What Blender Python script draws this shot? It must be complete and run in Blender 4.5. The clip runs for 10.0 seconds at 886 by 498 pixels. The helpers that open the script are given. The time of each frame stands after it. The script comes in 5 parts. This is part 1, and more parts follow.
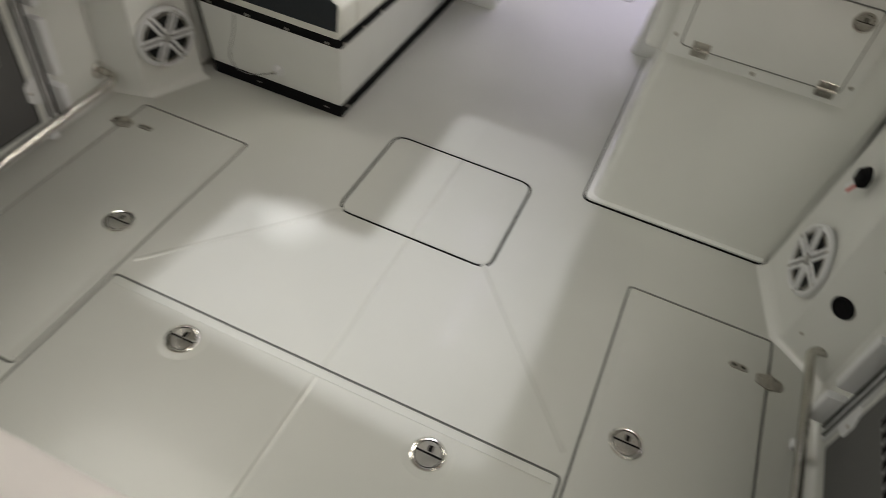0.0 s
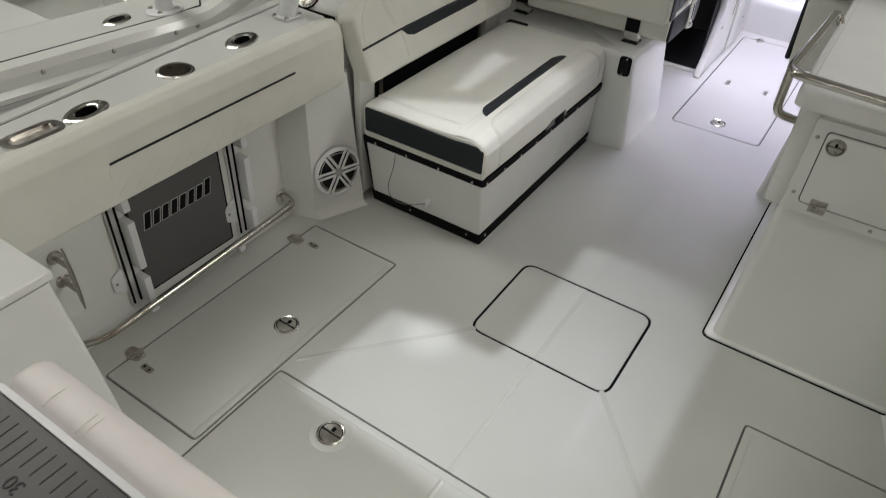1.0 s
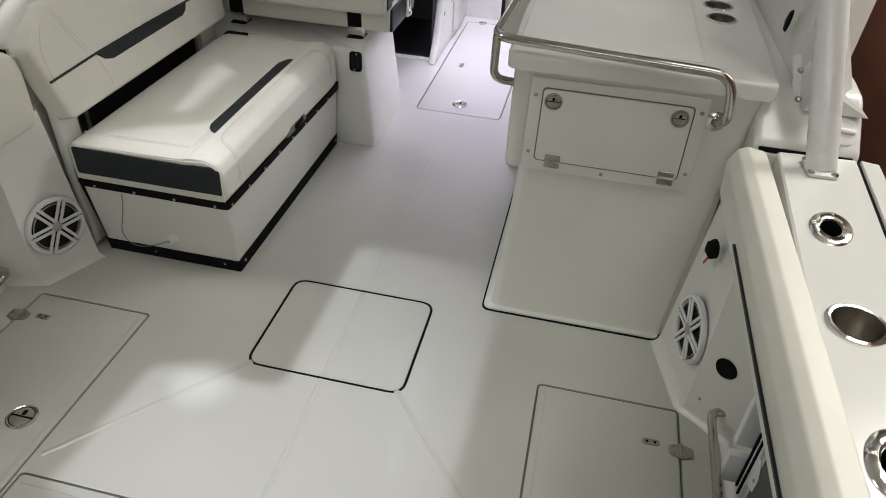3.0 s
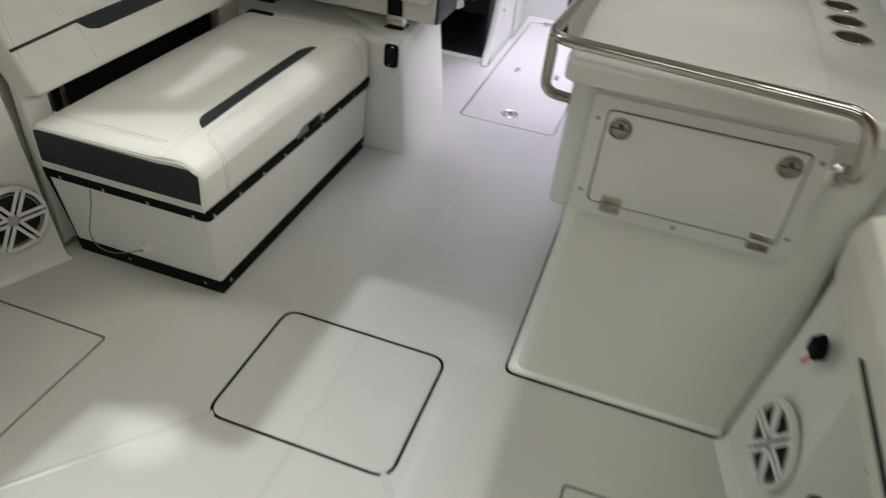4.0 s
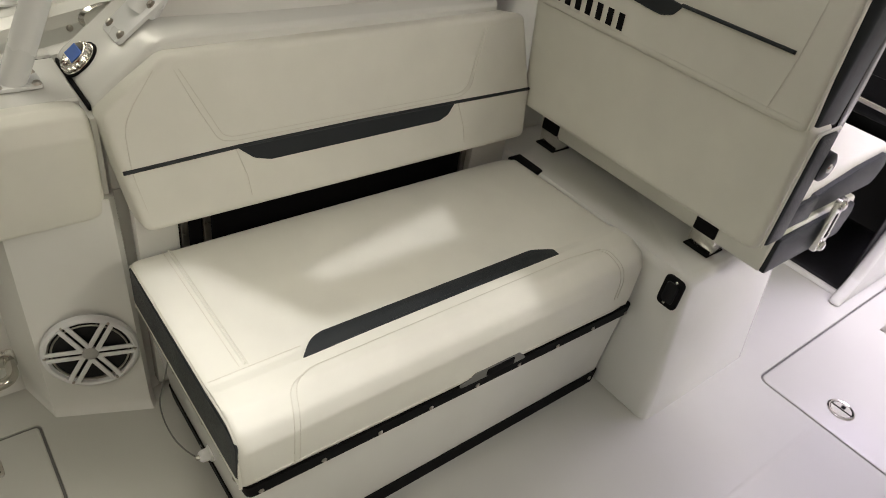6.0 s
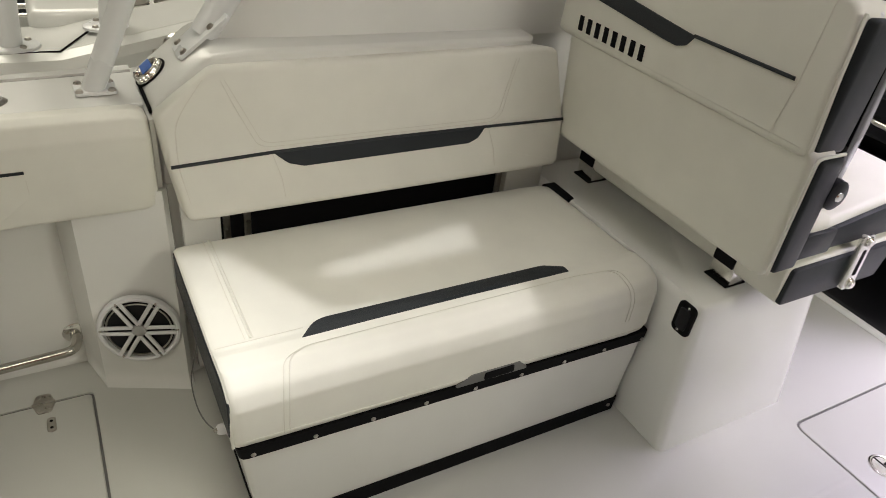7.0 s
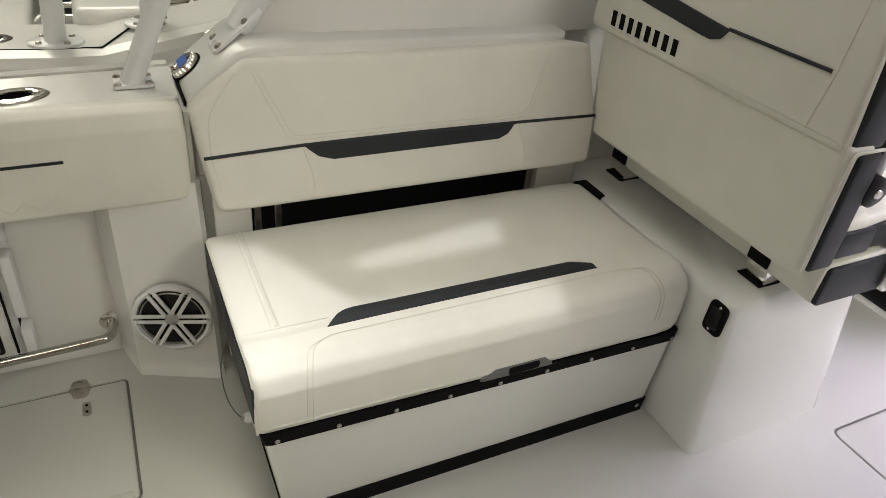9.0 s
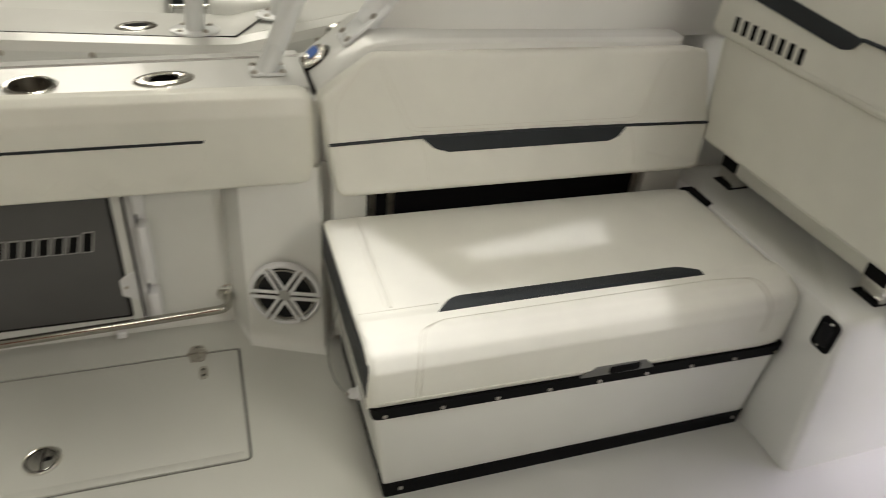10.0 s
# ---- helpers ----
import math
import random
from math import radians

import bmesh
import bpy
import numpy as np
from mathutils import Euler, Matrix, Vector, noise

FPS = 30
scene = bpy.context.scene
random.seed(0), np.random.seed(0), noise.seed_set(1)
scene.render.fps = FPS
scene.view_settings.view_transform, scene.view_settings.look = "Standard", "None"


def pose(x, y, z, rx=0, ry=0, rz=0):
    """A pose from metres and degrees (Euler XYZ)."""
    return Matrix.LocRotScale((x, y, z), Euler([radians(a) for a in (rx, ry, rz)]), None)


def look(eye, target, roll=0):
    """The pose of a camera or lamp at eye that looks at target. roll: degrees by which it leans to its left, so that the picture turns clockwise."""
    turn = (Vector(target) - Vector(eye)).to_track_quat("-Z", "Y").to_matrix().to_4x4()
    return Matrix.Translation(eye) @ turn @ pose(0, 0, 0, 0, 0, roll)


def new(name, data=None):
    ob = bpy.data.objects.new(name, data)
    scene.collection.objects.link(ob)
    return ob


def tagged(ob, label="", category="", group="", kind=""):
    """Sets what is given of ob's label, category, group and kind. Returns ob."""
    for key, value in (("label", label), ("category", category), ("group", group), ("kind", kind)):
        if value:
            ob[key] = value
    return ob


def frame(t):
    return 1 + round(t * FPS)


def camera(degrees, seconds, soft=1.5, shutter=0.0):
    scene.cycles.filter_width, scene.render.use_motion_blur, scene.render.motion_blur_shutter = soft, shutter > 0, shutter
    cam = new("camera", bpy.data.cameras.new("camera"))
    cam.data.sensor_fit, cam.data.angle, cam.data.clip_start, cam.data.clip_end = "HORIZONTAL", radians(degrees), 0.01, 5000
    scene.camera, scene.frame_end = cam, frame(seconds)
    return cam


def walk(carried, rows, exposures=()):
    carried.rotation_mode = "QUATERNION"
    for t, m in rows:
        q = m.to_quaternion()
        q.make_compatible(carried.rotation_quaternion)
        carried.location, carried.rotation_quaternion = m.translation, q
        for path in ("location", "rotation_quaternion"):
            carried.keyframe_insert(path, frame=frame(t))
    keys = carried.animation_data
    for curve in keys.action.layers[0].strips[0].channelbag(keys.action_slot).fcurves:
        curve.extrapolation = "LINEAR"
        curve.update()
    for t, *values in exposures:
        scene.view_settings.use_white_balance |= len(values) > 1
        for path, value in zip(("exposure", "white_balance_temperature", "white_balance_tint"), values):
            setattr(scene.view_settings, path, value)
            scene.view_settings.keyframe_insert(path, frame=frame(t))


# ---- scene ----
cam = camera(65.1, 10.0, soft=0.75, shutter=0.4)
PATH = [
    (0, (0.534, -0.872, 1.582), (0.141, 0.436, 0.121), 9.6),
    (0.5, (0.535, -0.973, 1.729), (-0.196, 0.262, 0.336), 3.1),
    (1, (0.562, -1.023, 1.791), (-0.249, 0.297, 0.527), 3.4),
    (1.5, (0.587, -1.015, 1.796), (-0.225, 0.358, 0.589), 4.0),
    (2, (0.594, -0.997, 1.785), (-0.191, 0.416, 0.607), 3.4),
    (2.3, (0.612, -0.971, 1.757), (-0.068, 0.498, 0.582), 2.7),
    (2.5, (0.639, -0.941, 1.738), (0.125, 0.591, 0.56), 2.0),
    (2.7, (0.646, -0.916, 1.719), (0.314, 0.656, 0.527), 2.1),
    (3.8, (0.639, -0.593, 1.561), (0.297, 0.94, 0.323), 6.1),
    (4, (0.613, -0.426, 1.517), (0.182, 1.104, 0.302), 6.0),
    (4.5, (0.53, -0.099, 1.496), (-0.159, 1.323, 0.27), 5.9),
    (5, (0.436, 0.273, 1.514), (-0.481, 1.579, 0.309), 8.0),
    (5.5, (0.281, 0.512, 1.49), (-0.788, 1.72, 0.308), 9.0),
    (5.7, (0.205, 0.556, 1.513), (-0.887, 1.718, 0.305), 9.8),
    (6.8, (0.493, 0.733, 1.522), (-0.891, 1.636, 0.394), 7.8),
    (7, (0.504, 0.731, 1.515), (-0.905, 1.615, 0.404), 7.5),
    (7.5, (0.506, 0.731, 1.495), (-0.933, 1.56, 0.38), 6.9),
    (8, (0.508, 0.737, 1.492), (-0.964, 1.518, 0.387), 6.7),
    (8.5, (0.518, 0.737, 1.496), (-0.952, 1.516, 0.386), 6.6),
    (9, (0.529, 0.75, 1.497), (-0.933, 1.54, 0.385), 6.3),
    (9.5, (0.546, 0.738, 1.503), (-0.924, 1.524, 0.398), 6.2),
    (10, (0.544, 0.651, 1.504), (-0.994, 1.243, 0.371), 6.0),
]
walk(cam, [(t, look(eye, target, roll)) for t, eye, target, roll in PATH],
     exposures=[(0, -0.14, 6300, 11.5), (1, -0.20, 6050, 11), (2.7, -0.14, 6150, 11), (4.5, -0.12, 6300, 11), (5.5, -0.05, 6750, 10), (7, 0.10, 6600, 9.5), (10, 0.10, 6550, 9.5)])

# ---- light ----
world = bpy.data.worlds.new("world")
scene.world = world
world.use_nodes = True
wbg = world.node_tree.nodes["Background"]
wbg.inputs[0].default_value = (0.92, 0.95, 0.86, 1)
wbg.inputs[1].default_value = 0.06


def area_lamp(name, eye, target, size, size_y, watts, colour, spread=180):
    d = bpy.data.lights.new(name, "AREA")
    d.shape, d.size, d.size_y, d.energy, d.color, d.spread = "RECTANGLE", size, size_y, watts, colour, radians(spread)
    ob = new(name, d)
    ob.matrix_world = look(eye, target)
    return ob


def spot_lamp(name, eye, target, degrees, blend, radius, watts, colour):
    d = bpy.data.lights.new(name, "SPOT")
    d.spot_size, d.spot_blend, d.shadow_soft_size, d.energy, d.color = radians(degrees), blend, radius, watts, colour
    ob = new(name, d)
    ob.matrix_world = look(eye, target)
    return ob


WARM, COOL = (1.0, 0.945, 0.82), (0.87, 0.775, 1.0)
# unseen area lamps stand in for the showroom's ceiling lighting
area_lamp("showroom_fill", (1.0, -7.0, 5.05), (0.2, 0.8, 0.5), 6.0, 1.0, 98, WARM)
area_lamp("showroom_fill", (-3.9, 0.3, 4.6), (-0.8, 1.5, 0.4), 1.2, 6.0, 110, WARM)
area_lamp("showroom_fill", (3.9, 3.0, 4.0), (-0.8, 1.5, 0.6), 1.2, 4.0, 265, WARM)
# two fills added to brighten the boat alongside and the starboard gunwale
area_lamp("showroom_fill", (-4.2, 0.6, 6.3), (-3.0, 0.6, 0.0), 2.0, 6.0, 80, WARM)
area_lamp("showroom_fill", (2.1, -0.5, 6.3), (1.5, -0.3, 0.0), 1.2, 3.0, 90, WARM)
# unseen spots added to throw the light patches on deck and seat
spot_lamp("patch_spot", (0.30, -0.5, 5.5), (-0.20, 0.42, 0), 23, 1.0, 0.05, 560, (1.0, 0.985, 0.99))
spot_lamp("patch_spot", (0.30, -0.5, 5.5), (-0.72, 1.42, 0.5), 20, 0.9, 0.06, 400, (1.0, 0.965, 1.0))
# narrow beam added for the small bright spot beside the port crease
spot_lamp("patch_spot", (0.40, -0.6, 5.5), (-0.36, 0.42, 0), 2.6, 1.0, 0.012, 480, (1.0, 0.97, 0.98))
area_lamp("hardtop_light", (0.0, 3.3, 2.09), (0.0, 3.2, 0), 0.5, 0.6, 10.5, COOL, 88)
area_lamp("hardtop_light", (-0.1, 4.0, 2.09), (-0.1, 4.0, 0), 0.8, 0.7, 10, COOL, 96)
area_lamp("hardtop_light", (-0.12, 2.15, 2.11), (-0.12, 2.15, 0), 0.04, 1.0, 1.5, COOL, 150)


# ---- materials ----
def material(name, colour, rough=0.4, metal=0.0, spread=0.06, scale=6.0, fine=180.0, bump=0.05, coat=0.0, detail_rough=0.08):
    m = bpy.data.materials.new(name)
    m.use_nodes = True
    nt = m.node_tree
    b = nt.nodes["Principled BSDF"]
    co = nt.nodes.new("ShaderNodeTexCoord")
    big, small = nt.nodes.new("ShaderNodeTexNoise"), nt.nodes.new("ShaderNodeTexNoise")
    big.inputs["Scale"].default_value, big.inputs["Detail"].default_value = scale, 5
    small.inputs["Scale"].default_value, small.inputs["Detail"].default_value = fine, 3
    nt.links.new(co.outputs["Object"], big.inputs["Vector"])
    nt.links.new(co.outputs["Object"], small.inputs["Vector"])
    ramp = nt.nodes.new("ShaderNodeMapRange")
    ramp.inputs["To Min"].default_value, ramp.inputs["To Max"].default_value = 1 - spread, 1 + spread
    ramp.inputs["From Min"].default_value, ramp.inputs["From Max"].default_value = 0.3, 0.7
    nt.links.new(big.outputs["Fac"], ramp.inputs["Value"])
    mul = nt.nodes.new("ShaderNodeVectorMath")
    mul.operation = "SCALE"
    mul.inputs[0].default_value = colour
    nt.links.new(ramp.outputs[0], mul.inputs["Scale"])
    nt.links.new(mul.outputs[0], b.inputs["Base Color"])
    rr = nt.nodes.new("ShaderNodeMapRange")
    rr.inputs["To Min"].default_value, rr.inputs["To Max"].default_value = max(0.02, rough - detail_rough), rough + detail_rough
    rr.inputs["From Min"].default_value, rr.inputs["From Max"].default_value = 0.3, 0.7
    nt.links.new(big.outputs["Fac"], rr.inputs["Value"])
    nt.links.new(rr.outputs[0], b.inputs["Roughness"])
    b.inputs["Metallic"].default_value = metal
    b.inputs["Coat Weight"].default_value = coat
    b.inputs["Coat Roughness"].default_value = 0.06
    if bump:
        bp = nt.nodes.new("ShaderNodeBump")
        bp.inputs["Strength"].default_value, bp.inputs["Distance"].default_value = bump, 0.002
        nt.links.new(small.outputs["Fac"], bp.inputs["Height"])
        nt.links.new(bp.outputs[0], b.inputs["Normal"])
    return m


GEL = material("gelcoat", (0.74, 0.75, 0.72), 0.24, spread=0.02, bump=0.02, coat=0.3, detail_rough=0.02)
GLOSS = material("polished_gelcoat", (0.74, 0.75, 0.73), 0.08, spread=0.015, bump=0.0, coat=1.0, detail_rough=0.004)
DECK = material("deck_gelcoat", (0.548, 0.556, 0.52), 0.32, spread=0.025, scale=3.0, fine=500.0, bump=0.06, coat=0.15, detail_rough=0.03)
CREASE = material("polished_crease", (0.548, 0.556, 0.52), 0.11, spread=0.02, scale=3.0, bump=0.0, coat=0.4, detail_rough=0.03)
BOARD = material("matt_board", (0.70, 0.71, 0.67), 0.45, spread=0.015, bump=0.03)
VINYL = material("white_vinyl", (0.755, 0.757, 0.688), 0.42, spread=0.03, scale=9, fine=700.0, bump=0.25)
# white vinyl again, with the brighter pinkish stern light put into its colour
LITVINYL = material("lit_white_vinyl", (0.87, 0.83, 0.81), 0.40, spread=0.03, scale=9, fine=700.0, bump=0.25)
NAVY = material("dark_vinyl", (0.019, 0.0235, 0.028), 0.45, spread=0.12, fine=700.0, bump=0.3)
RUBBER = material("black_rubber", (0.010, 0.010, 0.011), 0.65, spread=0.15, bump=0.1)
GREYRUBBER = material("grey_sealant", (0.15, 0.153, 0.145), 0.5, spread=0.1, bump=0.05)
STEEL = material("polished_steel", (0.76, 0.75, 0.71), 0.19, 1.0, spread=0.08, scale=30, bump=0.02)
# polished steel with the dark surroundings it reflects put into its colour
DIMSTEEL = material("dimmed_rail_steel", (0.50, 0.485, 0.44), 0.17, 1.0, spread=0.08, scale=30, bump=0.02)
SATIN = material("satin_steel", (0.42, 0.40, 0.36), 0.34, 1.0, spread=0.15, scale=40, bump=0.05)
# near-black that puts the shade inside openings and bores into the colour
SHADEBLACK = material("shade_black", (0.008, 0.008, 0.009), 0.7, spread=0.1, bump=0)
PLASTIC = material("white_plastic", (0.74, 0.75, 0.76), 0.38, spread=0.03, bump=0.05)
GREY = material("grey_board", (0.098, 0.098, 0.098), 0.5, spread=0.08, fine=400, bump=0.1)
BLACKPLASTIC = material("black_plastic", (0.007, 0.0075, 0.009), 0.4, spread=0.1, fine=300, bump=0.15)
GLOSSBLACK = material("glossy_black", (0.010, 0.010, 0.012), 0.08, spread=0.05, bump=0, coat=1.0, detail_rough=0.02)
for m, level in ((RUBBER, 0.04), (SHADEBLACK, 0.05), (NAVY, 0.3), (BLACKPLASTIC, 0.25)):
    m.node_tree.nodes["Principled BSDF"].inputs["Specular IOR Level"].default_value = level
PAINT = material("white_powder_coat", (0.76, 0.78, 0.78), 0.3, spread=0.02, bump=0.05, coat=0.2)
STITCH = material("cream_thread", (0.70, 0.69, 0.62), 0.7, spread=0.05, bump=0)
RED = material("red_print", (0.5, 0.06, 0.04), 0.5, spread=0.05, bump=0)
BLUE = material("blue_tape", (0.03, 0.12, 0.45), 0.5, spread=0.06, bump=0.05)
TICK = material("dark_print", (0.032, 0.031, 0.031), 0.6, spread=0.08, bump=0)
MARK = material("mark_edge", (0.36, 0.36, 0.35), 0.4, bump=0)
CARPET = material("showroom_floor", (0.05, 0.05, 0.05), 0.8, spread=0.2, scale=2, bump=0.2)
WALLPAINT = material("showroom_wall", (0.5, 0.49, 0.44), 0.7, spread=0.05, scale=1.5, bump=0.05)
BROWN = material("brown_cladding", (0.27, 0.115, 0.08), 0.5, spread=0.15, scale=3, bump=0.1)


# ---- building blocks ----
def part(name, bm, mat, parent=None, label="", angle=38):
    bmesh.ops.remove_doubles(bm, verts=bm.verts, dist=1e-5)
    bmesh.ops.recalc_face_normals(bm, faces=bm.faces)
    for f in bm.faces:
        f.smooth = True
    for e in bm.edges:
        e.smooth = len(e.link_faces) != 2 or e.calc_face_angle(0) < radians(angle)
    me = bpy.data.meshes.new(name)
    bm.to_mesh(me)
    bm.free()
    me.materials.append(mat)
    ob = new(name, me)
    if parent:
        ob.parent = parent
        ob.matrix_parent_inverse = parent.matrix_basis.inverted()
    if label:
        ob["label"] = label
    return ob


def thing(name, at, label, category, group="", kind=""):
    e = new(name)
    e.empty_display_size = 0.05
    e.matrix_basis = Matrix.Translation(at)
    return tagged(e, label, category, group, kind)


def box(lo, hi, bevel=0.0, seg=2, m=None, bm=None):
    bm = bm or bmesh.new()
    lo, hi = Vector(lo), Vector(hi)
    tmp = bmesh.new()
    bmesh.ops.create_cube(tmp, size=1, matrix=Matrix.LocRotScale((lo + hi) / 2, None, hi - lo))
    if bevel:
        bmesh.ops.bevel(tmp, geom=tmp.edges[:], offset=bevel, segments=seg, affect="EDGES", profile=0.5)
    if m:
        bmesh.ops.transform(tmp, matrix=m, verts=tmp.verts)
    return merge(bm, tmp)


def merge(bm, tmp):
    me = bpy.data.meshes.new("tmp")
    tmp.to_mesh(me)
    tmp.free()
    bm.from_mesh(me)
    bpy.data.meshes.remove(me)
    return bm


def rounded(pts, r, n=5):
    """A polygon in 2D with its corners rounded by r."""
    out = []
    k = len(pts)
    for i in range(k):
        a, b, c = Vector(pts[i - 1]), Vector(pts[i]), Vector(pts[(i + 1) % k])
        ri = r[i] if isinstance(r, (list, tuple)) else r
        u, v = (a - b).normalized(), (c - b).normalized()
        half = u.angle(v) / 2
        d = min(ri / math.tan(half), 0.49 * (a - b).length, 0.49 * (c - b).length)
        if d < 1e-5:
            out.append(b)
            continue
        p, q = b + u * d, b + v * d
        for j in range(n + 1):
            s = j / n
            out.append((1 - s) ** 2 * p + 2 * s * (1 - s) * b + s * s * q)
    return out


def rect(x0, y0, x1, y1, r=0.0, n=5):
    p = [(x0, y0), (x1, y0), (x1, y1), (x0, y1)]
    return rounded(p, r, n) if r else [Vector(q) for q in p]


def prism(pts, h0, h1, bevel=0.0, seg=2, m=None, bm=None, both=False):
    """A 2D outline drawn out from height h0 to h1 along z, the top edge rounded; m turns and moves it."""
    tmp = bmesh.new()
    vs = [tmp.verts.new((p[0], p[1], h0)) for p in pts]
    f = tmp.faces.new(vs)
    ext = bmesh.ops.extrude_face_region(tmp, geom=[f])
    top = [v for v in ext["geom"] if isinstance(v, bmesh.types.BMVert)]
    bmesh.ops.translate(tmp, verts=top, vec=(0, 0, h1 - h0))
    if bevel:
        es = [e for e in tmp.edges if all(abs(v.co.z - h1) < 1e-6 for v in e.verts) or (both and all(abs(v.co.z - h0) < 1e-6 for v in e.verts))]
        bmesh.ops.bevel(tmp, geom=es, offset=bevel, segments=seg, affect="EDGES", profile=0.5)
    if bevel > 0.015:
        tmp.normal_update()
        face = [f for f in tmp.faces if f.normal.z > 0.99 and f.calc_center_median().z > h1 - 1e-5]
        if face:
            bmesh.ops.inset_individual(tmp, faces=face, thickness=0.005, depth=0.0, use_even_offset=False)
    if m:
        bmesh.ops.transform(tmp, matrix=m, verts=tmp.verts)
    return merge(bm or bmesh.new(), tmp)


def plate(outer, holes, z0, z1, m=None, bm=None):
    """A flat plate from z0 to z1 with holes cut through it."""
    tmp = bmesh.new()
    for loop in [outer] + list(holes):
        vs = [tmp.verts.new((p[0], p[1], z1)) for p in loop]
        for i in range(len(vs)):
            tmp.edges.new((vs[i - 1], vs[i]))
    bmesh.ops.triangle_fill(tmp, use_beauty=True, edges=tmp.edges[:], normal=(0, 0, 1))
    ext = bmesh.ops.extrude_face_region(tmp, geom=tmp.faces[:])
    low = [v for v in ext["geom"] if isinstance(v, bmesh.types.BMVert)]
    bmesh.ops.translate(tmp, verts=low, vec=(0, 0, z0 - z1))
    if m:
        bmesh.ops.transform(tmp, matrix=m, verts=tmp.verts)
    return merge(bm or bmesh.new(), tmp)


def loft(sections, closed=False, caps=True, bm=None):
    bm = bm or bmesh.new()
    rows = [[bm.verts.new(p) for p in s] for s in sections]
    n = len(rows[0])
    for a, b in zip(rows, rows[1:]):
        for i in range(n if closed else n - 1):
            j = (i + 1) % n
            bm.faces.new((a[i], a[j], b[j], b[i]))
    if caps and closed:
        bm.faces.new(rows[0])
        bm.faces.new(rows[-1])
    return bm


def smooth_path(pts, r, n=6):
    """An open path in 3D with its inner corners rounded by r."""
    pts = [Vector(p) for p in pts]
    out = [pts[0]]
    for a, b, c in zip(pts, pts[1:], pts[2:]):
        u, v = (a - b), (c - b)
        d = min(r, 0.49 * u.length, 0.49 * v.length)
        p, q = b + u.normalized() * d, b + v.normalized() * d
        for j in range(n + 1):
            s = j / n
            out.append((1 - s) ** 2 * p + 2 * s * (1 - s) * b + s * s * q)
    return out + [pts[-1]]


def tube(pts, r, n=12, flat=1.0, bm=None, up=(0, 0, 1)):
    pts = [Vector(p) for p in pts]
    secs = []
    side = None
    for i, p in enumerate(pts):
        t = (pts[min(i + 1, len(pts) - 1)] - pts[max(i - 1, 0)]).normalized()
        if side is None:
            side = t.cross(Vector(up))
            if side.length < 1e-3:
                side = t.cross(Vector((1, 0, 0)))
        side = (side - t * side.dot(t)).normalized()
        w = t.cross(side)
        secs.append([p + side * r * math.cos(a) + w * r * flat * math.sin(a) for a in (2 * math.pi * k / n for k in range(n))])
    return loft(secs, closed=True, bm=bm)


def lathe(profile, n=24, m=None, bm=None):
    """A profile of (radius, height) turned round z."""
    tmp = bmesh.new()
    rows = []
    for r, h in profile:
        if r < 1e-6:
            rows.append([tmp.verts.new((0, 0, h))])
        else:
            rows.append([tmp.verts.new((r * math.cos(2 * math.pi * k / n), r * math.sin(2 * math.pi * k / n), h)) for k in range(n)])
    for a, b in zip(rows, rows[1:]):
        for k in range(n):
            j = (k + 1) % n
            if len(a) == 1 and len(b) == 1:
                continue
            if len(a) == 1:
                tmp.faces.new((a[0], b[k], b[j]))
            elif len(b) == 1:
                tmp.faces.new((a[k], a[j], b[0]))
            else:
                tmp.faces.new((a[k], a[j], b[j], b[k]))
    if m:
        bmesh.ops.transform(tmp, matrix=m, verts=tmp.verts)
    return merge(bm or bmesh.new(), tmp)


def frame_of(at, normal, up=(0, 0, 1)):
    """A pose at a place whose z points along normal and whose y lies along up."""
    z = Vector(normal).normalized()
    x = Vector(up).cross(z).normalized()
    y = z.cross(x)
    return Matrix.Translation(at) @ Matrix((x, y, z)).transposed().to_4x4()


def cut(ob, cutter_bm):
    """Cuts the closed shapes of a bmesh out of an object's mesh, for wells and bores."""
    bmesh.ops.recalc_face_normals(cutter_bm, faces=cutter_bm.faces)
    me = bpy.data.meshes.new("cutter")
    cutter_bm.to_mesh(me)
    cutter_bm.free()
    c = new("cutter", me)
    mod = ob.modifiers.new("cut", "BOOLEAN")
    mod.operation, mod.object, mod.solver = "DIFFERENCE", c, "EXACT"
    result = bpy.data.meshes.new_from_object(ob.evaluated_get(bpy.context.evaluated_depsgraph_get()))
    ob.modifiers.remove(mod)
    ob.data = result
    bpy.data.objects.remove(c)


def well(r, depth, m, bm, n=28):
    return lathe([(0, 0.02), (r, 0.02), (r, -depth), (0, -depth)], n, m, bm)


def screw(at, normal, parent, r=0.006, name="screw"):
    return part(name, lathe([(0, r * 0.5), (r * 0.6, r * 0.45), (r, 0.0005), (r, -0.002)], 10, frame_of(at, normal, (0.3, 0.9, 0.31))), SATIN, parent)


# ---- the setting: deck, liner, gunwales, hardtop, showroom ----
def slot(x0, y0, x1, y1, r, gap=0.007):
    return rect(x0 - gap, y0 - gap, x1 + gap, y1 + gap, r + gap)


HATCHES = {  # x0, y0, x1, y1, corner radius
    "centre": (-0.260, 0.540, 0.260, 0.974, 0.045),
    "port": (-1.102, -0.350, -0.684, 0.652, 0.012),
    "starboard": (0.684, -0.350, 1.118, 0.690, 0.012),
    "aft": (-0.664, -1.30, 0.664, -0.008, 0.012),
    "forward": (-0.205, 2.53, 0.255, 4.005, 0.03),
}
deck = part("deck", plate(rect(-1.60, -1.9, 1.60, 5.6), [slot(*h, 0.0092 if k == "centre" else 0.007) for k, h in HATCHES.items()], -0.05, 0.0), DECK)
